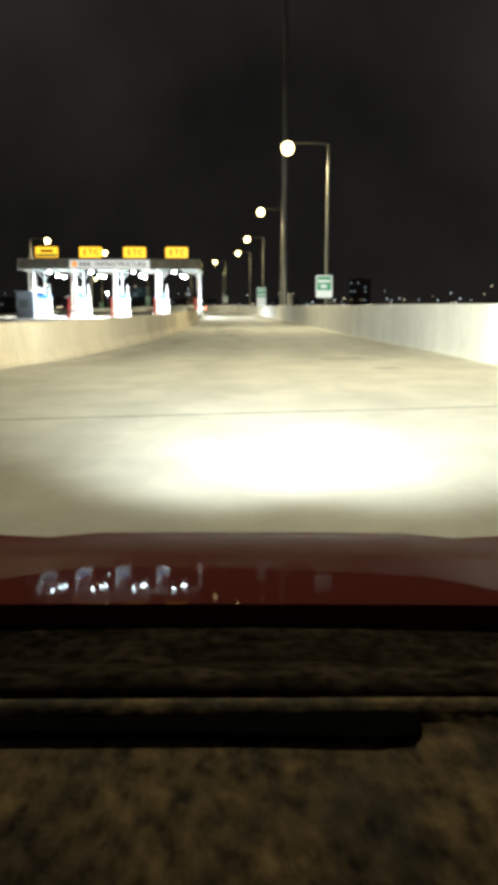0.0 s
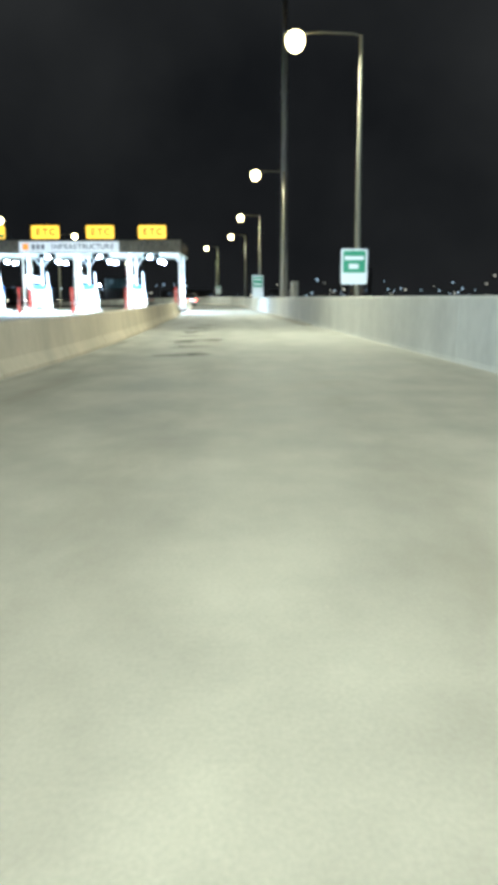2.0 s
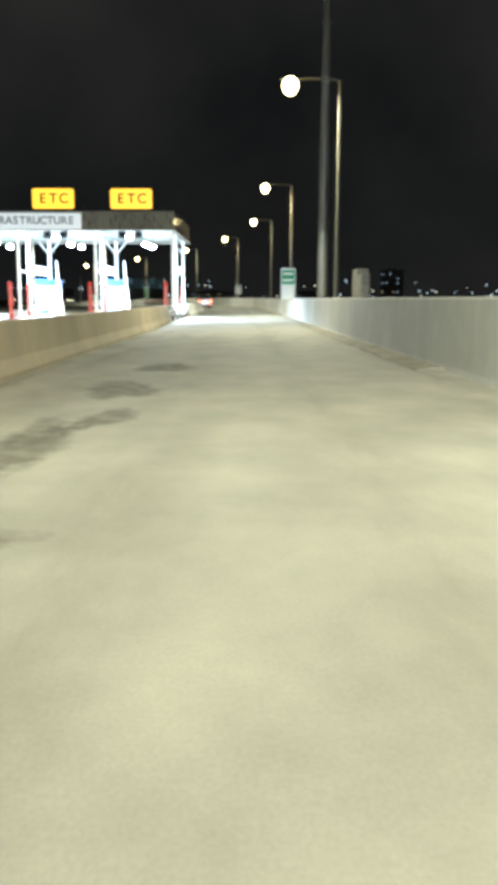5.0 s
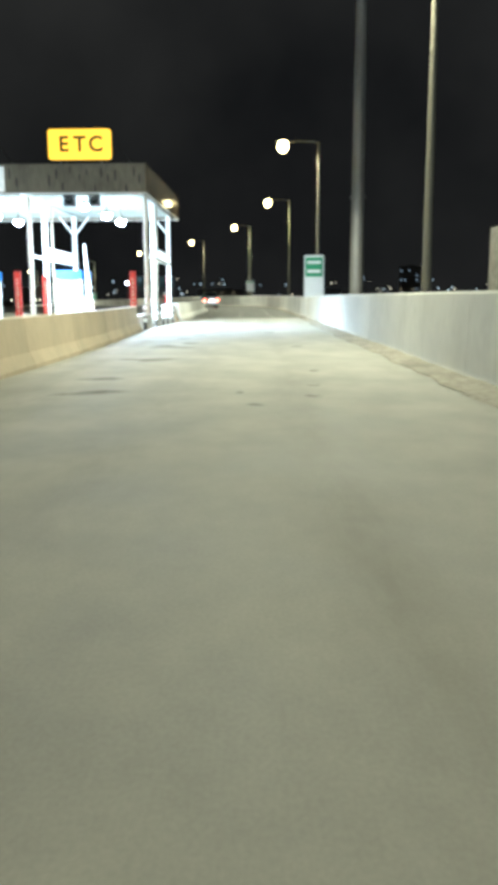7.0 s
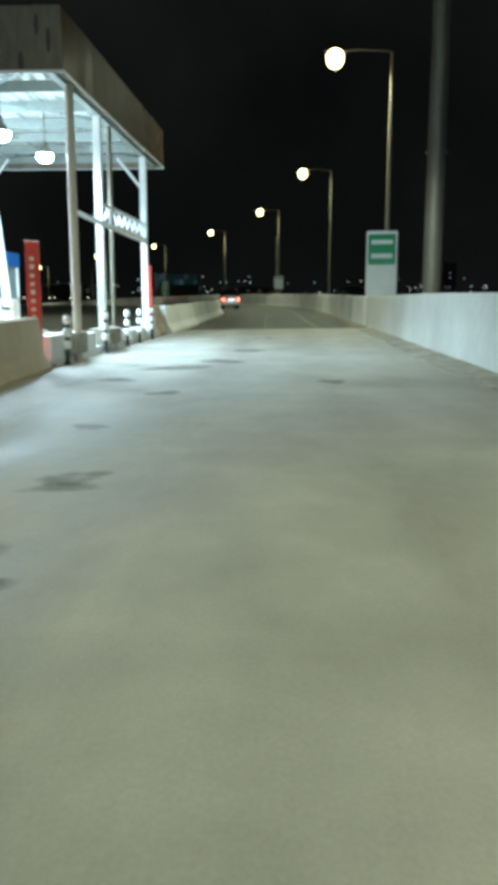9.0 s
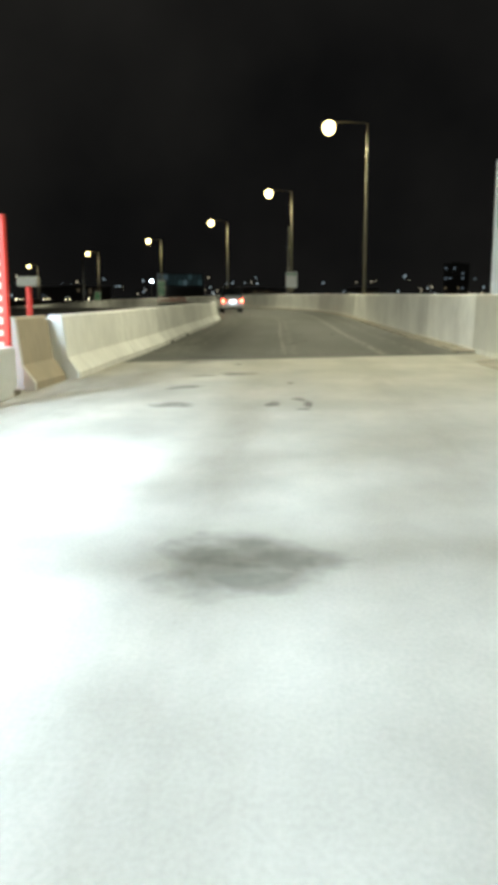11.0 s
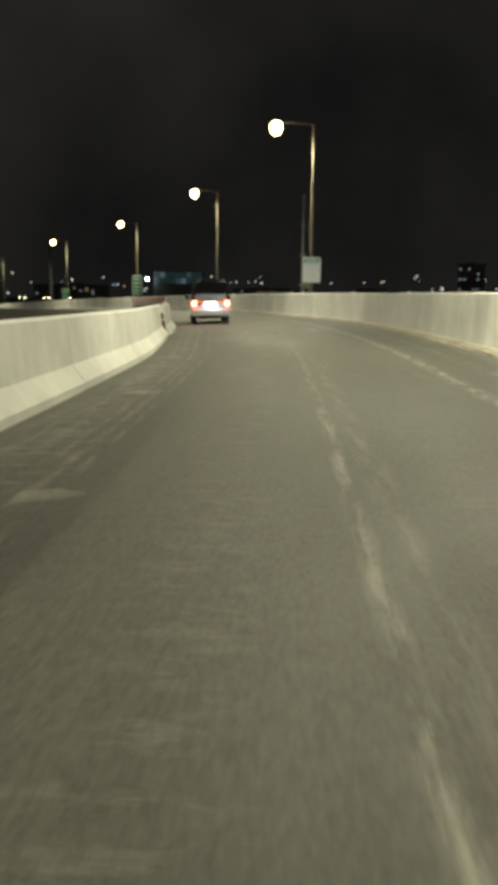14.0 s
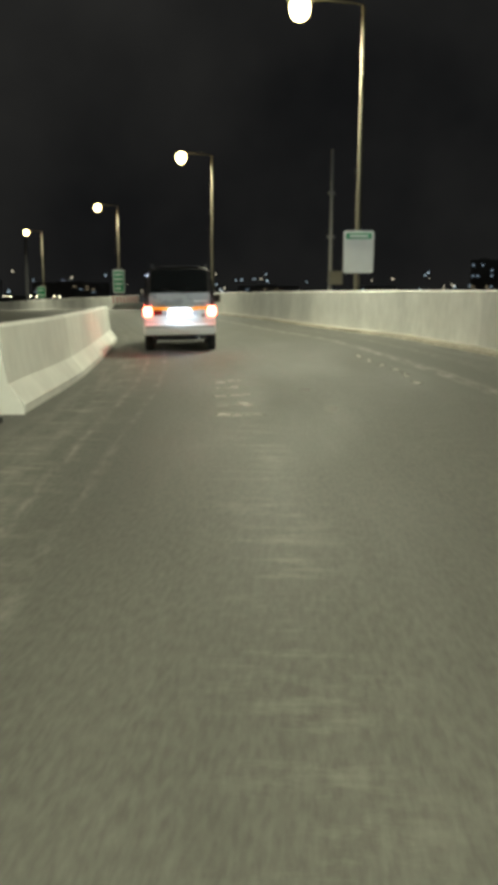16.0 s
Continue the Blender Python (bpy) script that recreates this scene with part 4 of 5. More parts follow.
for k, x in enumerate(ROWS_X):
    island(x, -5.6, 8.0 if k else 6.2)
    column_row(x)
    if k:
        toll_booth(x - 0.1, 103.4)
        boom_gate(x + 0.84, 102.6)
        marker_post(x + 0.1, 93.1, 2.27, 0.24)
        marker_post(x + 0.5, 95.6, 2.0, 0.22, 0.17)
marker_post(-4.16, 93.25, 2.27, 0.24)
marker_post(-4.22, 105.35, 2.27, 0.22)
for x, y in ((-3.88, 94.3), (-3.86, 97.5), (-3.88, 100.1), (-3.87, 101.75), (-3.9, 104.0)):
    bollard(x, y)


def kerb_block(x, y0, y1, h):
    """A low whitewashed block on the island's edge, with worn corners."""
    b = thing("kerb_block", pose(x, (y0 + y1) / 2, 0), "low whitewashed concrete block beside the toll lane", "kerb block", "white blocks on the toll island")
    d = (y1 - y0) / 2
    bm = bmesh.new()
    block(bm, -0.19, 0.19, -d, d, 0.06, h, 0.05)
    part("body", bm, M_WHITE, b)
    bm = bmesh.new()
    block(bm, -0.21, 0.21, -d - 0.02, d + 0.02, 0.0, 0.058, 0.01)
    part("foot", bm, M_KERB, b)
    return b


for y0, y1, h in ((93.58, 94.55, 0.60), (95.62, 97.1, 0.52), (98.98, 100.9, 0.42), (101.1, 103.4, 0.40), (104.2, 105.2, 0.62)):
    kerb_block(-4.18, y0, y1, h)
post = thing("sign_post", pose(-4.72, 108.0, 0), "short post with a box on top beside the barrier", "post")
bm = bmesh.new()
rod(bm, (0, 0, 0), (0, 0, 1.4), 0.05, n=10)
part("post", bm, M_RED, post)
bm = bmesh.new()
block(bm, -0.17, 0.17, -0.08, 0.08, 1.4, 1.56, 0.02)
part("box", bm, M_GALV, post)


def etc_sign(x, lettered=True):
    s = thing("lane_sign", pose(x, 94.0, 6.53), "lit yellow lane sign with dark capital letters", "lane sign", "lane signs on the canopy")
    w, h = 2.44, 1.13
    bm = bmesh.new()
    rounded_plate(bm, w, h, 0.12, 0.02, 0.22)
    part("box", bm, M_DARK, s, at=pose(0, 0, h / 2))
    bm = bmesh.new()
    rounded_plate(bm, w, h, 0.12, 0.0, 0.018)
    face = part("face", bm, M_ETC, s, "glowing yellow face", at=pose(0, 0, h / 2))
    if not lettered:
        bm = bmesh.new()
        block(bm, -w / 2 + 0.1, w / 2 - 0.1, -0.008, -0.001, -h / 2 + 0.1, -h / 2 + 0.38)
        part("foot_band", bm, M_GREEN, face, "green band")
        bm = bmesh.new()
        block(bm, -0.7, 0.7, -0.008, -0.001, 0.0, 0.28)
        part("text_bar", bm, M_LETTER, face)
    for ch, dx in (("E", -0.62), ("T", 0.0), ("C", 0.62)) if lettered else ():
        lettering("letter", ch, 0.80, M_LETTER, face, pose(dx, -0.008, -0.01, 90, 0, 0), 0.005)
    bm = bmesh.new()
    for dx in (-0.8, 0.8):
        block(bm, dx - 0.04, dx + 0.04, 0.05, 0.19, -0.14, 0.02)
        rod(bm, (dx, 0.2, h * 0.8), (dx, 1.4, -0.12), 0.025, n=6)
    part("stand", bm, M_DARK, s)
    bm = bmesh.new()
    line = [Vector((w / 2 + 0.04 + 0.75 * (k / 8) ** 1.6, 0.12, h * 0.92 - (h + 0.06) * k / 8)) for k in range(9)]
    for a, b in zip(line, line[1:]):
        rod(bm, a, b, 0.018, n=6)
    part("cable", bm, M_BLACK, s, "loose supply cable")
    return s


for x in (-6.2, -10.8, -15.63):
    etc_sign(x)
etc_sign(-20.4, False)


def canopy_light(x, y, z):
    """A bell floodlight; z is the middle of its lens."""
    f = thing("canopy_light", pose(x, y, z), "bright white bell floodlight hung under the canopy", "floodlight", "canopy lights")
    up = CAN[4] + 0.425 - z
    bm = bmesh.new()
    turned(bm, [(0.04, 0.40), (0.06, 0.27), (0.10, 0.23), (0.18, 0.10), (0.185, 0.085)], n=16)
    smooth(part("housing", bm, M_GALV, f))
    bm = bmesh.new()
    turned(bm, [(0.185, 0.083), (0.20, 0.05), (0.18, -0.03), (0.11, -0.09), (0.03, -0.11)], n=16)
    lens = smooth(part("lens", bm, M_FLOOD, f, "glowing white lens"))
    lens.visible_shadow = False
    stem = bmesh.new()
    rod(stem, (0, 0, 0.39), (0, 0, up), 0.02, n=8)
    part("stem", stem, M_GALV, f)
    li = bpy.data.lights.new("canopy_flood", "SPOT")
    li.energy, li.color, li.shadow_soft_size, li.spot_size, li.spot_blend = PLAZA_POWER, PLAZA_COLOUR, 0.15, radians(165), 0.4
    new("canopy_flood", li).matrix_basis = pose(x, y, z - 0.02)
    li = bpy.data.lights.new("canopy_glow", "POINT")
    li.energy, li.color, li.shadow_soft_size = PLAZA_GLOW, PLAZA_COLOUR, 0.2
    new("canopy_glow", li).matrix_basis = pose(x, y, z - 0.14)


for x in (-6.45, -11.1, -15.8, -20.5):
    for dx, y, z in ((-0.35, 97.2, 5.08), (0.75, 96.4, 4.62), (0.85, 99.2, 4.62)):
        canopy_light(x + dx, y, z)


def guard_cabin(x, y):
    g = thing("guard_cabin", pose(x, y, 0), "pale blue prefabricated guard cabin beside the toll lanes", "cabin")
    w, d, h = 0.9, 0.8, 2.7
    bm = bmesh.new()
    block(bm, -w - 0.04, w + 0.04, -d - 0.04, d + 0.04, 0, 0.12, 0.01)
    part("base", bm, M_KERB, g)
    bm = bmesh.new()
    block(bm, -w, w, -d, d, 0.124, h, 0.015)
    wall = part("wall", bm, M_CABIN, g)
    for k in range(9):
        bm = bmesh.new()
        a = -w + 0.1 + 0.2 * k
        block(bm, a - 0.018, a + 0.018, -d - 0.02, -d - 0.002, 0.2, 1.05 if 1 < k < 6 else h - 0.06)
        part("rib", bm, M_CABIN, wall)
    bm = bmesh.new()
    block(bm, -0.55, 0.35, -d - 0.03, -d - 0.003, 1.12, 1.95, 0.01)
    part("window", bm, M_BOOTHG, g)
    bm = bmesh.new()
    block(bm, w + 0.003, w + 0.035, -0.4, 0.4, 0.16, 2.15, 0.01)
    door = part("door", bm, M_WHITE, g)
    bm = bmesh.new()
    rod(bm, (w + 0.06, -0.3, 1.0), (w + 0.06, -0.3, 1.18), 0.012, n=8)
    part("handle", bm, M_GALV, door)
    bm = bmesh.new()
    block(bm, -w - 0.12, w + 0.12, -d - 0.12, d + 0.12, h + 0.004, h + 0.14, 0.03)
    part("roof", bm, M_CABIN, g)
    return g


guard_cabin(-22.2, 91.4)


def lane_signal(x):
    s = thing("lane_signal", pose(x, 95.2, CAN[4] - 0.36), "black lane signal box hung under the canopy edge", "signal", "lane signals")
    bm = bmesh.new()
    block(bm, -0.24, 0.24, -0.1, 0.1, 0.0, 0.48, 0.02)
    part("box", bm, M_BLACK, s)
    bm = bmesh.new()
    turned(bm, [(0.15, 0), (0.15, 0.02), (0.13, 0.025)], n=16)
    part("lens", bm, M_GLASS, s, at=pose(0, -0.1, 0.24, 90, 0, 0))
    for dx in (-0.15, 0.15):
        bm = bmesh.new()
        rod(bm, (dx, 0, 0.48), (dx, 0, 0.74), 0.02, n=8)
        part("hanger", bm, M_DARK, s)
    return s


for x in (-6.95, -5.95, -11.5, -10.5, -16.3, -15.3):
    lane_signal(x)

# ---- the van ahead ----
def van(m):
    v = thing("minivan", m, "two-tone minivan, silver below and charcoal above, tail lamps lit", "van")
    W = 0.825

    def shell(stations, name, material, label=""):
        """A body skin through cross-sections (y, half width below, half width above, bottom, top)."""
        bm = bmesh.new()
        rings = []
        for y, wb, wt, zb, zt in stations:
            r = min(0.09, (zt - zb) * 0.3)
            half = [(wb - 0.05, zb), (wb, zb + r * 0.7), (wb + (wt - wb) * 0.5, (zb + zt) / 2), (wt, zt - r), (wt - r * 0.5, zt - r * 0.25), (wt - r * 1.4, zt), (wt * 0.5, zt + 0.012)]
            ring = half + [(-a, b) for a, b in half[::-1]]
            rings.append([bm.verts.new((a, y, b)) for a, b in ring])
        for a, b in zip(rings, rings[1:]):
            for k in range(len(a)):
                bm.faces.new((a[k], a[(k + 1) % len(a)], b[(k + 1) % len(a)], b[k]))
        bm.faces.new(rings[0])
        bm.faces.new(rings[-1][::-1])
        return smooth(part(name, bm, material, v, label), 35)

    shell([(0.02, 0.79, 0.80, 0.40, 0.99), (0.10, 0.815, 0.82, 0.36, 1.0), (1.0, W, W, 0.32, 1.0), (3.4, W, W, 0.32, 1.0), (4.0, 0.80, 0.80, 0.34, 0.99), (4.28, 0.72, 0.74, 0.38, 0.95)], "body", M_SILV)
    shell([(0.05, 0.80, 0.75, 1.004, 1.30), (0.09, 0.80, 0.74, 1.004, 1.40), (0.20, 0.81, 0.70, 1.004, 1.82), (0.32, 0.81, 0.69, 1.004, 1.87), (1.5, 0.82, 0.70, 1.004, 1.90), (2.9, 0.82, 0.69, 1.004, 1.87),
           (3.25, 0.815, 0.66, 1.004, 1.80), (3.9, 0.80, 0.72, 1.004, 1.22), (4.2, 0.76, 0.72, 1.0, 1.04)], "cabin", M_UPPER, "charcoal upper body")

    def tilted_plate(name, material, w, h, r, at, label="", th=0.012, par=None):
        bm = bmesh.new()
        rounded_plate(bm, w, h, r, -th, 0.02)
        return part(name, bm, material, par or v, label, at)

    part("tailgate", rounded_plate(bmesh.new(), 1.36, 0.50, 0.05, -0.02, 0.03), M_MIDGREY, v, "grey tailgate panel", pose(0, 0.035, 1.055))
    tilted_plate("rear_window", M_GLASS, 1.27, 0.56, 0.09, pose(0, 0.098, 1.55, -13, 0, 0), "dark tinted rear window")
    for s in (-1, 1):
        part("tail_lamp", rounded_plate(bmesh.new(), 0.19, 0.21, 0.06, -0.03, 0.05), M_TAIL, v, "lit red tail lamp", pose(s * 0.715, 0.02, 0.90))
        part("reverse_lens", rounded_plate(bmesh.new(), 0.21, 0.12, 0.02, -0.02, 0.05), M_REDL if s < 0 else M_SILV, v, "dark red lamp strip" if s < 0 else "pale reversing lens", pose(s * 0.50, 0.01, 0.875))
        # The reflector strip is no lamp; its returned light is given as emission.
        part("garnish", rounded_plate(bmesh.new(), 0.40, 0.07, 0.015, -0.02, 0.05), M_AMBER, v, "amber reflector strip with a faint glow of its own", pose(s * 0.43, 0.01, 0.965))
        bm = bmesh.new()
        block(bm, -0.09, 0.09, -0.06, 0.06, -0.10, 0.10, 0.03)
        mirror = part("mirror", bm, M_UPPER, v, "", pose(s * 0.98, 3.35, 1.16))
        bm = bmesh.new()
        rod(bm, (-s * 0.22, 0.02, -0.05), (-s * 0.05, 0, -0.02), 0.02, n=8)
        part("arm", bm, M_DARK, mirror)
        for y0, y1 in ((0.45, 1.45), (1.55, 2.45), (2.55, 3.2)):
            bm = bmesh.new()
            pts = [(y0, 1.12), (y1, 1.12), (y1 - (0.28 if y1 > 3 else 0.0), 1.68), (y0 + 0.04, 1.70)]
            a = [bm.verts.new((s * (0.83 - (z - 1.0) * 0.135), y, z)) for y, z in pts]
            b = [bm.verts.new((s * (0.81 - (z - 1.0) * 0.135), y, z)) for y, z in pts]
            bm.faces.new(a)
            bm.faces.new(b[::-1])
            for k in range(4):
                bm.faces.new((a[k], a[(k + 1) % 4], b[(k + 1) % 4], b[k]))
            part("side_window", bm, M_GLASS, v, "dark tinted side window")
        for y in (0.72, 3.35):
            bm = bmesh.new()
            turned(bm, [(0.20, -0.095), (0.29, -0.09), (0.305, -0.06), (0.305, 0.06), (0.29, 0.09), (0.20, 0.095)], n=24, axis="X")
            wheel = new("wheel")
            wheel.parent = v
            wheel.matrix_basis = pose(s * 0.72, y, 0.305)
            smooth(part("tyre", bm, M_TYRE, wheel))
            bm = bmesh.new()
            turned(bm, [(0.05, -0.102), (0.18, -0.08), (0.205, -0.097), (0.205, 0.097), (0.18, 0.08), (0.05, 0.102)], n=20, axis="X")
            smooth(part("rim", bm, M_RIM, wheel))
        bm = bmesh.new()
        rod(bm, (s * 0.63, 0.40, 1.93), (s * 0.62, 2.7, 1.93), 0.018, n=8)
        for y in (0.45, 1.5, 2.6):
            rod(bm, (s * 0.62, y, 1.85), (s * 0.625, y, 1.93), 0.014, n=6)
        part("roof_rail", bm, M_DARK, v)
    bm = bmesh.new()
    block(bm, -0.80, 0.80, -0.09, 0.16, 0.37, 0.62, 0.05)
    bump = smooth(part("bumper", bm, M_SILV, v, "silver rear bumper"))
    bm = bmesh.new()
    block(bm, -0.77, 0.77, -0.096, -0.088, 0.545, 0.56)
    part("groove", bm, M_DARK, bump)
    # The plate emits by itself in place of light falling on it.
    plate = part("plate", rounded_plate(bmesh.new(), 0.52, 0.17, 0.02, -0.025, 0.0), M_PLATE, v, "white number plate with a glow of its own", pose(0.0, 0.015, 0.86))
    for k in range(6):
        bm = bmesh.new()
        block(bm, -0.20 + 0.068 * k, -0.155 + 0.068 * k, -0.03, -0.026, -0.05, 0.05)
        part("bar", bm, M_GREY, plate)
    bm = bmesh.new()
    block(bm, -0.32, 0.32, -0.11, 0.02, 0.975, 1.01, 0.012)
    part("handle", bm, M_SILV, v, "bright tailgate handle")
    # Added fill that brightens the van's rear in place of following headlights.
    fill_light = bpy.data.lights.new("rear_fill", "AREA")
    fill_light.shape, fill_light.size, fill_light.size_y = "RECTANGLE", 0.5, 0.03
    fill_light.energy, fill_light.color = 3.0, (0.93, 0.97, 1.0)
    rear_fill = new("rear_fill", fill_light)
    rear_fill.parent = v
    rear_fill.matrix_basis = pose(0, -0.10, 0.968, 25, 0, 0)
    bm = bmesh.new()
    block(bm, 0.32, 0.62, -0.03, 0.012, 1.10, 1.14, 0.004)
    part("badge", bm, M_SILV, v, "bright silver badge")
    bm = bmesh.new()
    block(bm, 0.50, 0.54, -0.03, 0.012, 0.77, 0.84, 0.008)
    part("lock", bm, M_BLACK, v)
    bm = bmesh.new()
    rod(bm, (0.1, 0.0, 1.30), (-0.38, 0.05, 1.38), 0.012, 0.008, 6)
    part("wiper", bm, M_BLACK, v)
    bm = bmesh.new()
    rod(bm, (0.42, -0.04, 0.31), (0.42, 1.2, 0.31), 0.028, n=10)
    smooth(part("exhaust", bm, M_RIM, v))
    bm = bmesh.new()
    block(bm, -0.6, 0.6, 0.25, 4.0, 0.24, 0.36, 0.03)
    part("underbody", bm, M_BLACK, v)
    bm = bmesh.new()
    block(bm, -0.45, 0.45, 0.24, 0.38, 1.875, 1.90, 0.01)
    part("roof_spoiler", bm, M_UPPER, v)
    bm = bmesh.new()
    block(bm, -0.78, 0.78, 4.22, 4.38, 0.36, 0.62, 0.05)
    part("front_bumper", bm, M_SILV, v)
    tilted_plate("windscreen", M_GLASS, 1.30, 0.76, 0.08, pose(0, 3.62, 1.52, -47, 0, 180), "dark windscreen")
    return v


van(pose(-5.72, 159.3, 0.03, 0, -0.9, 9.0))

# ---- barricade at the gap ----
bc = thing("lane_delineator", pose(-6.02, 148.78, 0, 3, -4, 8), "worn dark red plastic delineator post leaning in the barrier gap", "delineator")
bm = bmesh.new()
turned(bm, [(0.12, 0.0), (0.125, 0.03), (0.115, 0.055), (0.08, 0.07)], n=18)
smooth(part("foot", bm, M_BLACK, bc, "black rubber foot"))
bm = bmesh.new()
turned(bm, [(0.075, 0.07), (0.085, 0.12), (0.088, 0.30), (0.08, 0.42), (0.06, 0.47), (0.042, 0.50)], n=18)
smooth(part("body", bm, M_CONE, bc))
bm = bmesh.new()
turned(bm, [(0.045, 0.502), (0.05, 0.56), (0.052, 0.64), (0.035, 0.70), (0.012, 0.715)], n=14)
smooth(part("grip", bm, M_CONE, bc))
bm = bmesh.new()
turned(bm, [(0.050, 0.495), (0.058, 0.50), (0.058, 0.525), (0.052, 0.53)], n=14)
part("band", bm, M_SIGNW, bc, "white reflective band")
for a, b in ((Vector((-5.895, 149.40)), Vector((-5.905, 149.475))), (Vector((-3.93, 105.66)), Vector((-3.93, 105.74))), (Vector((-3.74, 107.19)), Vector((-3.74, 107.285)))):
    bm = bmesh.new()
    sweep(bm, [a, b], [(u - 0.006 * (1 if u < 0.3 else -1), h + (0.005 if h > 0.5 else 0)) for u, h in PALE_SHAPE], -1)
    tagged(part("barrier_end", bm, M_SIGNW), "whitewashed end face of the barrier", "barrier end", kind="structure")

# ---- striped panels along the curve ----
line = [p for p in RIGHT_LINE if 210.5 < p.y < 223.5]
for a, b in zip(line[::2], line[2::2]):
    way = (b - a).normalized()
    mid, ln = (a + b) / 2, (b - a).length
    ch = thing("chevron_panel", pose(mid.x - way.y * 0.05, mid.y + way.x * 0.05, level(mid.y) + bank(mid.y) - 0.06, 0, 0, math.degrees(math.atan2(way.y, way.x))), "slanted red and white stripes fixed on the curved parapet",
               "chevron panel", "striped panels along the curve")
    bm = bmesh.new()
    block(bm, -ln / 2 + 0.01, ln / 2 - 0.01, -0.02, 0.06, 0.62, 1.30, 0.01)
    part("board", bm, M_SIGNW, ch)
    for s in (-0.25, 0.25):
        bm = bmesh.new()
        vs = [bm.verts.new((s * ln + dx, y, z)) for y in (0.062, 0.07) for dx, z in ((-0.30, 0.64), (0.06, 0.64), (0.28, 1.28), (-0.08, 1.28))]
        bm.faces.new(vs[:4])
        bm.faces.new(vs[4:][::-1])
        for j in range(4):
            bm.faces.new((vs[j], vs[(j + 1) % 4], vs[4 + (j + 1) % 4], vs[4 + j]))
        part("stripe", bm, M_RED, ch)


# ---- the red car in which the ride begins ----
def own_car(m):
    """A small red car; its windscreen is left without glass. The frame of the car: x across, y forward, z up."""
    c = thing("red_car", m, "glossy dark red car with its headlamps on and brown dashboard", "car")

    def sheet(name, rows, th, material, label="", par=None):
        """A curved panel through rows of points, with thickness below it."""
        bm = bmesh.new()
        top = [[bm.verts.new(p) for p in r] for r in rows]
        low = [[bm.verts.new((p[0], p[1], p[2] - th)) for p in r] for r in rows]
        n, k = len(rows), len(rows[0])
        for g, s in ((top, 1), (low, -1)):
            for i in range(n - 1):
                for j in range(k - 1):
                    q = (g[i][j], g[i][j + 1], g[i + 1][j + 1], g[i + 1][j])
                    bm.faces.new(q if s > 0 else q[::-1])
        for i in range(n - 1):
            for j in (0, k - 1):
                bm.faces.new((top[i][j], top[i + 1][j], low[i + 1][j], low[i][j]))
        for j in range(k - 1):
            for i in (0, n - 1):
                bm.faces.new((top[i][j], top[i][j + 1], low[i][j + 1], low[i][j]))
        return smooth(part(name, bm, material, par or c, label), 50)

    xs = [-0.72 + 0.12 * k for k in range(13)]
    sheet("bonnet", [[(x * (1 - 0.05 * t), 0.98 + 0.92 * t, 0.955 - 0.135 * t - 0.036 * t ** 3 - 0.012 * abs(x / 0.72) ** 3 - (0.03 if abs(abs(x) - 0.48) < 0.02 else 0) * 0.3) for x in xs] for t in [k / 10 for k in range(11)]], 0.03, M_CARRED)
    sheet("cowl", [[(x, y, 0.935 + 0.02 * (y - 0.8) - 0.02 * abs(x / 0.72) ** 2) for x in xs] for y in (0.80, 0.84, 0.90, 0.965)], 0.03, M_COWL, "black plastic cowl")
    # Far strip of the dashboard, coloured darker than the rest.
    sheet("defroster_panel", [[(x * 1.02, y, z + 0.002 * math.sin(9 * x + 40 * y)) for x in xs] for y, z in ((0.667, 0.992), (0.674, 0.999), (0.69, 1.000), (0.715, 0.996), (0.745, 0.988), (0.79, 0.970))], 0.04, M_COWL, "darker grained dashboard strip by the windscreen")
    dash = sheet("dashboard", [[(x * 1.02, y, z + 0.0015 * math.sin(7 * x)) for x in xs] for y, z in ((0.28, 0.80), (0.30, 0.93), (0.36, 0.985), (0.42, 0.998), (0.50, 1.002), (0.592, 1.003), (0.618, 1.002), (0.624, 1.006), (0.63, 1.009), (0.642, 1.009),
                                                                        (0.649, 1.005), (0.654, 0.995), (0.665, 0.990))], 0.05, M_DASH, "dark brown grained dashboard with a long vent slot")
    bm = bmesh.new()
    plan = [(-0.66, 0.597), (-0.2, 0.597), (0.0, 0.594), (0.08, 0.588), (0.108, 0.592), (0.115, 0.604), (0.112, 0.622), (0.095, 0.626), (0.03, 0.622), (-0.1, 0.614), (-0.66, 0.613)]
    top, low = [bm.verts.new((x, y, 1.0085)) for x, y in plan], [bm.verts.new((x, y, 0.99)) for x, y in plan]
    bm.faces.new(top)
    bm.faces.new(low[::-1])
    for k in range(len(plan)):
        bm.faces.new((top[k], top[(k + 1) % len(plan)], low[(k + 1) % len(plan)], low[k]))
    slot = part("vent_slot", bm, M_MATT, dash, "black vent slot")

    def side_panel(s):
        prof = [(-1.9, 0.40), (-1.9, 0.93), (0.85, 0.93), (1.0, 0.90), (1.5, 0.83), (1.88, 0.72), (1.98, 0.62), (1.98, 0.34), (1.75, 0.30), (-1.6, 0.30)]
        bm = bmesh.new()
        a = [bm.verts.new((s * (0.80 if z < 0.8 else 0.765), y, z)) for y, z in prof]
        b = [bm.verts.new((s * 0.735, y, z)) for y, z in prof]
        bm.faces.new(a)
        bm.faces.new(b[::-1])
        for k in range(len(prof)):
            j = (k + 1) % len(prof)
            bm.faces.new((a[k], a[j], b[j], b[k]))
        part("side_panel", bm, M_CARRED, c)
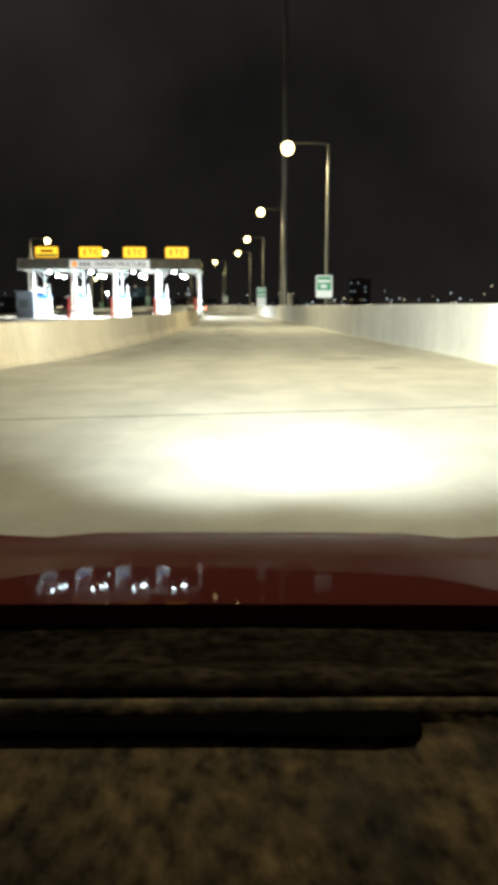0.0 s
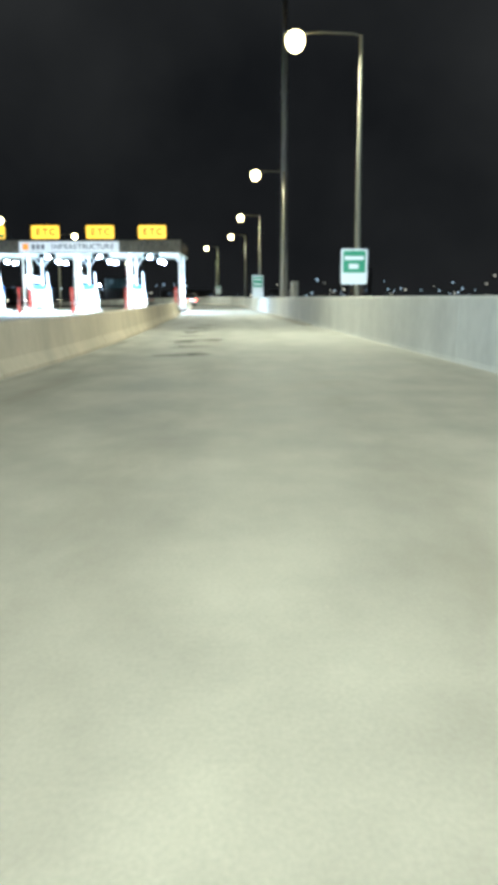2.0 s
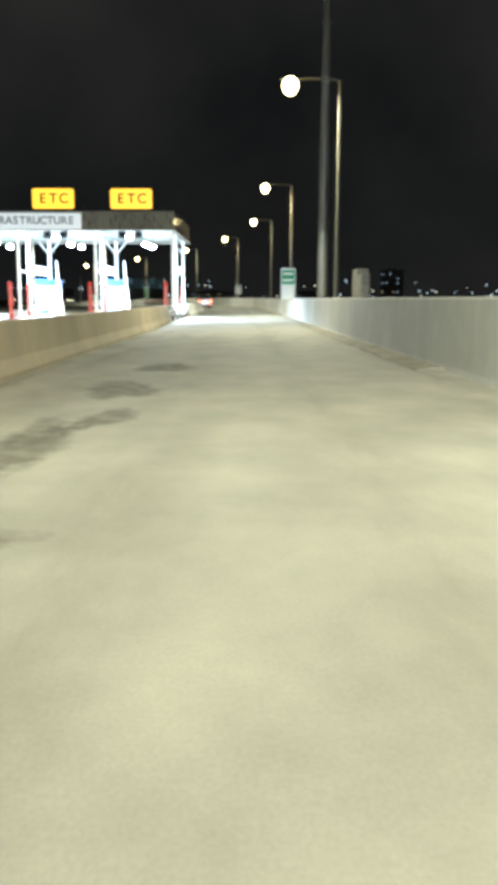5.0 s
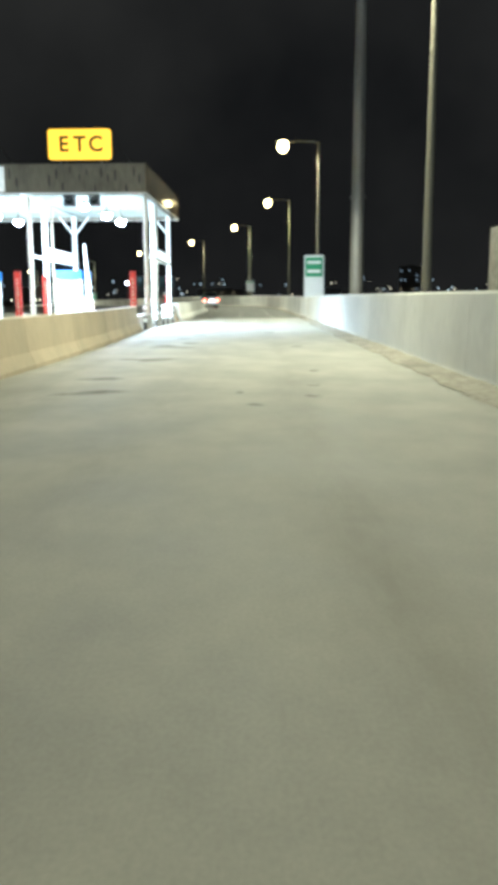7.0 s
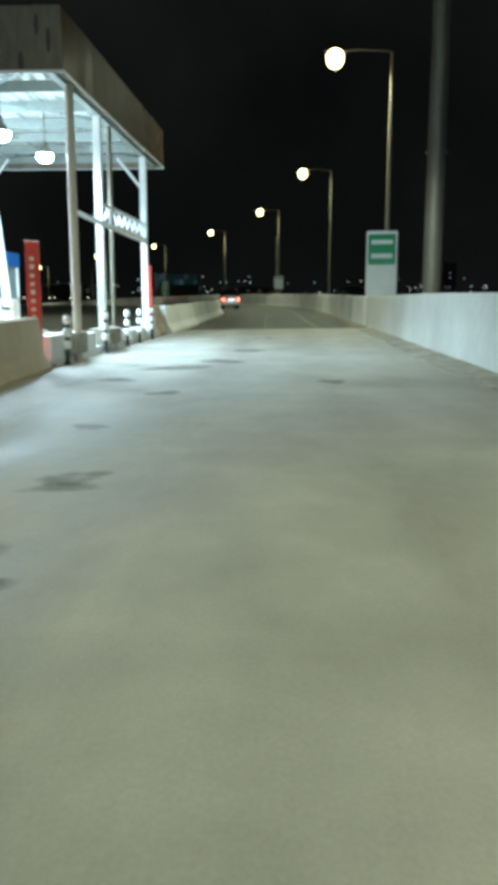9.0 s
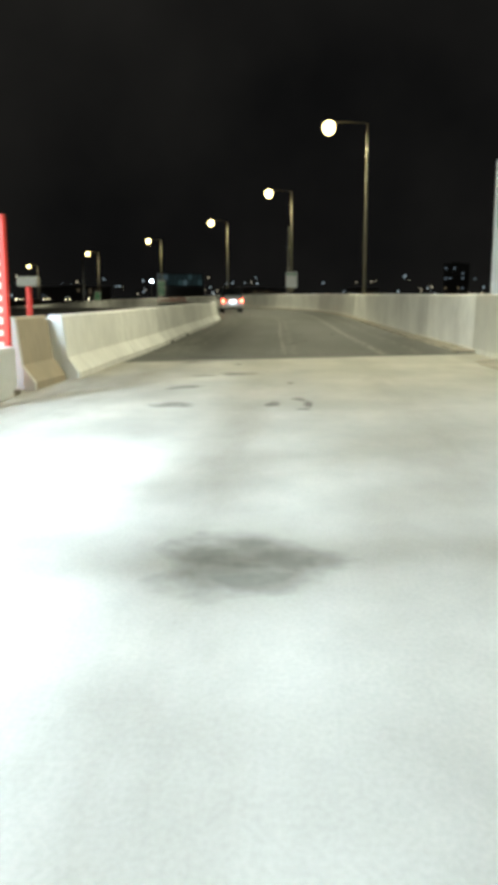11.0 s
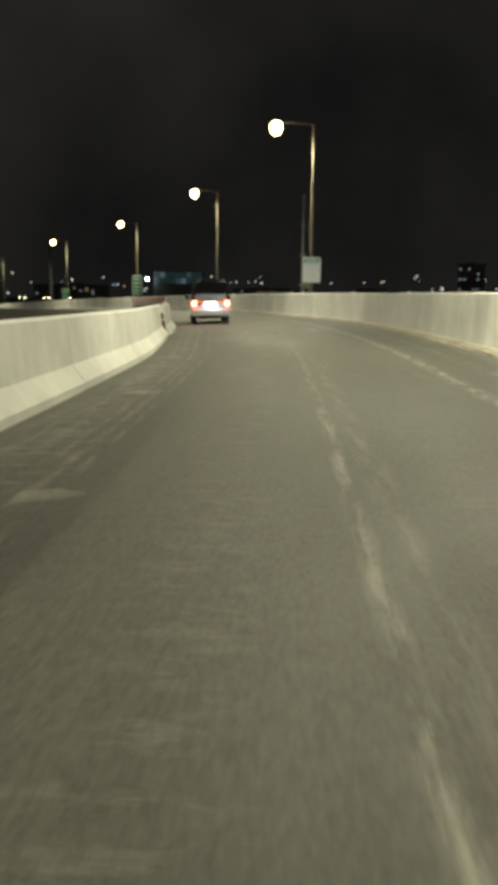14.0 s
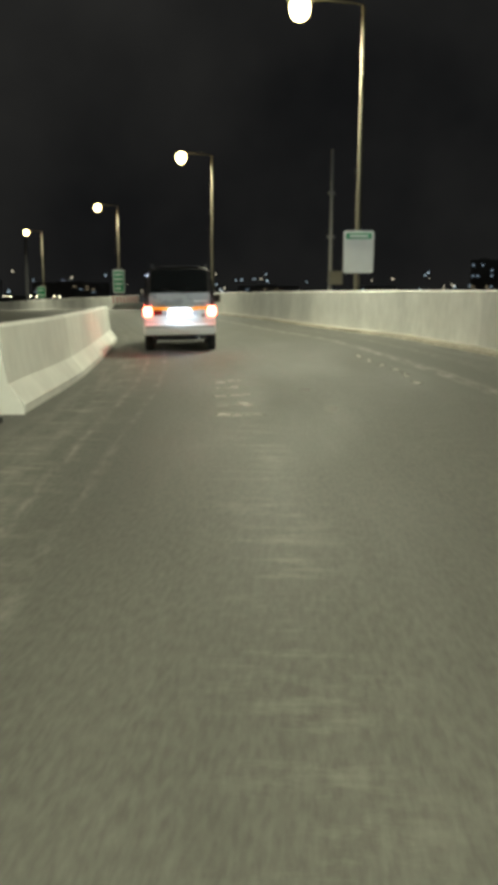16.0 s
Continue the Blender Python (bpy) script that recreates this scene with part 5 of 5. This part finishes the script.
        for y in (-1.25, 1.30):
            w = new("wheel")
            w.parent = c
            w.matrix_basis = pose(s * 0.74, y, 0.29)
            bm = bmesh.new()
            turned(bm, [(0.19, -0.09), (0.28, -0.085), (0.29, -0.05), (0.29, 0.05), (0.28, 0.085), (0.19, 0.09)], n=24, axis="X")
            smooth(part("tyre", bm, M_TYRE, w))
            bm = bmesh.new()
            turned(bm, [(0.05, -0.096), (0.17, -0.075), (0.195, -0.092), (0.195, 0.092), (0.17, 0.075), (0.05, 0.096)], n=20, axis="X")
            smooth(part("rim", bm, M_RIM, w))
        bm = bmesh.new()
        rod(bm, (s * 0.76, 0.80, 0.93), (s * 0.62, 0.05, 1.44), 0.03, n=8)
        part("front_pillar", bm, M_CARRED, c)
        bm = bmesh.new()
        rod(bm, (s * 0.76, -1.7, 0.93), (s * 0.62, -1.25, 1.44), 0.04, n=8)
        part("rear_pillar", bm, M_CARRED, c)
        bm = bmesh.new()
        rounded_plate(bm, 0.34, 0.17, 0.05, -0.03, 0.06)
        lamp = part("headlamp", bm, M_HLAMP, c, "lit clear headlamp", pose(s * 0.58, 1.94, 0.64, 0, 0, 180 - s * 14))

    for s in (-1, 1):
        side_panel(s)
    sheet("roof", [[(x, y, z - 0.03 * abs(x / 0.6) ** 2) for x in (-0.62, -0.3, 0, 0.3, 0.62)] for y, z in ((-1.25, 1.46), (-0.6, 1.50), (0.05, 1.46))], 0.03, M_CARRED)
    bm = bmesh.new()
    block(bm, -0.735, 0.735, -1.92, -1.84, 0.34, 0.95, 0.03)
    part("tail_panel", bm, M_CARRED, c)
    bm = bmesh.new()
    block(bm, -0.74, 0.74, 1.90, 2.08, 0.32, 0.56, 0.06)
    smooth(part("front_bumper", bm, M_CARRED, c))
    bm = bmesh.new()
    block(bm, -0.38, 0.38, 1.88, 1.96, 0.575, 0.71, 0.015)
    grille = part("grille", bm, M_BLACK, c)
    for k in range(4):
        bm = bmesh.new()
        block(bm, -0.36, 0.36, 1.955, 1.97, 0.59 + 0.03 * k, 0.602 + 0.03 * k)
        part("slat", bm, M_RIM, grille)
    bm = bmesh.new()
    block(bm, -0.73, 0.73, -1.85, 0.70, 0.28, 0.34)
    part("floor_pan", bm, M_BLACK, c)
    bm = bmesh.new()
    block(bm, -0.70, 0.70, 0.62, 0.70, 0.345, 0.90)
    part("bulkhead", bm, M_BLACK, c)
    for s in (-1, 1):
        li = bpy.data.lights.new("headlamp_beam", "SPOT")
        li.energy, li.color, li.spot_size, li.spot_blend, li.shadow_soft_size = HEAD_POWER, HEAD_COLOUR, radians(28), 1.0, 0.07
        lo = new("headlamp_beam", li)
        lo.matrix_basis = m @ look((s * 0.58, 2.05, 0.66), (s * 0.7 + 0.95, 12.0, 0.96)) @ Matrix.Diagonal((2.4, 1, 1, 1))
    return c


own_car(pose(-0.3, 0.42, 0, 0, 0, -1.4))

# ---- far vehicles on the other carriageway ----
def far_car(x, y, turn):
    c = thing("car", pose(x, y, 0, 0, 0, turn), "distant dark car with its headlamps on", "car", "distant cars")
    bm = bmesh.new()
    block(bm, -0.85, 0.85, -2.1, 2.1, 0.28, 0.85, 0.12)
    part("body", bm, M_DARK, c)
    bm = bmesh.new()
    block(bm, -0.72, 0.72, -1.1, 1.5, 0.854, 1.42, 0.18)
    part("cabin", bm, M_GLASS, c)
    for s in (-1, 1):
        bm = bmesh.new()
        turned(bm, [(0.13, 0), (0.12, 0.03), (0.05, 0.05)], n=12)
        part("headlamp", bm, M_BEAM, c, "lit warm headlamp", pose(s * 0.62, -2.08, 0.66, 90, 0, 0))
        for yy in (-1.3, 1.3):
            bm = bmesh.new()
            turned(bm, [(0.2, -0.1), (0.31, -0.08), (0.31, 0.08), (0.2, 0.1)], n=16, axis="X")
            part("wheel", bm, M_TYRE, c, "", pose(s * 0.76, yy, 0.31))
    return c


bm = bmesh.new()
block(bm, -150, -48, 328, 346, -6, 0)
tagged(part("far_road", bm, M_ASPH), "dark far road beyond the curve", "road", kind="structure")
for x, y, turn in ((-82.5, 334, 18), (-75, 336, 16), (-68, 334, 14), (-63.0, 336, 12)):
    far_car(x, y, turn)

# ---- distance ----
def far_building(x, y, w, d, h, rows, cols, share, seed, turn=0, mats=(M_WINC, M_WINW), label="dark distant building with a few lit windows"):
    rnd = random.Random(seed)
    b = thing("building", pose(x, y, -4.5, 0, 0, turn), label, "building", "distant buildings")
    bm = bmesh.new()
    block(bm, -w / 2, w / 2, -d / 2, d / 2, 0, h)
    wall = part("wall", bm, M_TOWER, b)
    bm = bmesh.new()
    block(bm, -w / 2 - 0.3, w / 2 + 0.3, -d / 2 - 0.3, d / 2 + 0.3, h, h + 0.8)
    block(bm, -w * 0.2, w * 0.15, -d * 0.2, d * 0.2, h + 0.8, h + 1.8)
    part("roof", bm, M_TOWER, b)
    for r in range(rows):
        for c in range(cols):
            if rnd.random() < share:
                px, pz = -w / 2 + (c + 0.5) * w / cols, 6 + (r + 0.4) * (h - 7) / rows
                bm = bmesh.new()
                block(bm, px - w / cols * 0.2, px + w / cols * 0.2, -d / 2 - 0.12, -d / 2 - 0.01, pz, pz + (h - 7) / rows * 0.28)
                part("window", bm, rnd.choice(mats), b)
    return b


far_building(106, 690, 17, 16, 27, 6, 6, 0.36, 11, -10)
far_building(-40, 850, 50, 20, 12, 2, 10, 0.14, 13)
far_building(-165, 700, 50, 20, 12.5, 3, 12, 0.16, 14, 12)
far_building(-235, 690, 46, 20, 14, 4, 10, 0.16, 15, 18)
far_building(-295, 670, 46, 20, 13, 3, 10, 0.16, 16, 22)
far_building(60, 950, 30, 20, 13, 3, 6, 0.15, 18)
shop = thing("lit_hall", pose(-56.5, 480, -4.5, 0, 0, 6), "distant long hall with a dim teal lit front", "building")
bm = bmesh.new()
block(bm, -10.4, 10.6, 0, 12, 0, 16.3)
part("wall", bm, M_TOWER, shop)
rnd = random.Random(19)
for k in range(9):
    for row in range(2):
        bm = bmesh.new()
        block(bm, -10 + k * 2.25, -8.05 + k * 2.25, -0.15, -0.01, 11.0 + 2.5 * row, 13.3 + 2.5 * row)
        part("lit_panel", bm, rnd.choice((M_FACE, M_FACED, M_FACED, M_FACEB)), shop)


yard = thing("yard_lamp", pose(-69.5, 478, -4.5), "distant bright white yard lamp on a pole", "street lamp")
part("pole", rod(bmesh.new(), (0, 0, 0), (0, 0, 12.4), 0.12, 0.08, 8), M_GALV, yard)
bm = bmesh.new()
turned(bm, [(0.15, 12.4), (0.45, 12.5), (0.5, 12.8), (0.4, 13.1), (0.12, 13.25)], n=16)
smooth(part("globe", bm, M_FLOOD, yard, "glowing white globe"))
rnd = random.Random(77)
for name, mat, count, label in (("far_lights_warm", M_CITYW, 44, "scattered warm lights of the distant city"), ("far_lights_cool", M_CITYC, 64, "scattered white lights of the distant city")):
    bm = bmesh.new()
    for k in range(count):
        a = radians(rnd.uniform(-30, 20))
        d = rnd.uniform(500, 1100)
        z = 3 + d * abs(rnd.gauss(0.002, 0.010))
        one = bmesh.new()
        bmesh.ops.create_icosphere(one, subdivisions=1, radius=d * rnd.uniform(0.00045, 0.0011))
        join(bm, one, pose(math.sin(a) * d - 5, math.cos(a) * d + 110, z))
    tagged(part(name, bm, mat), label, "city lights", kind="stuff")
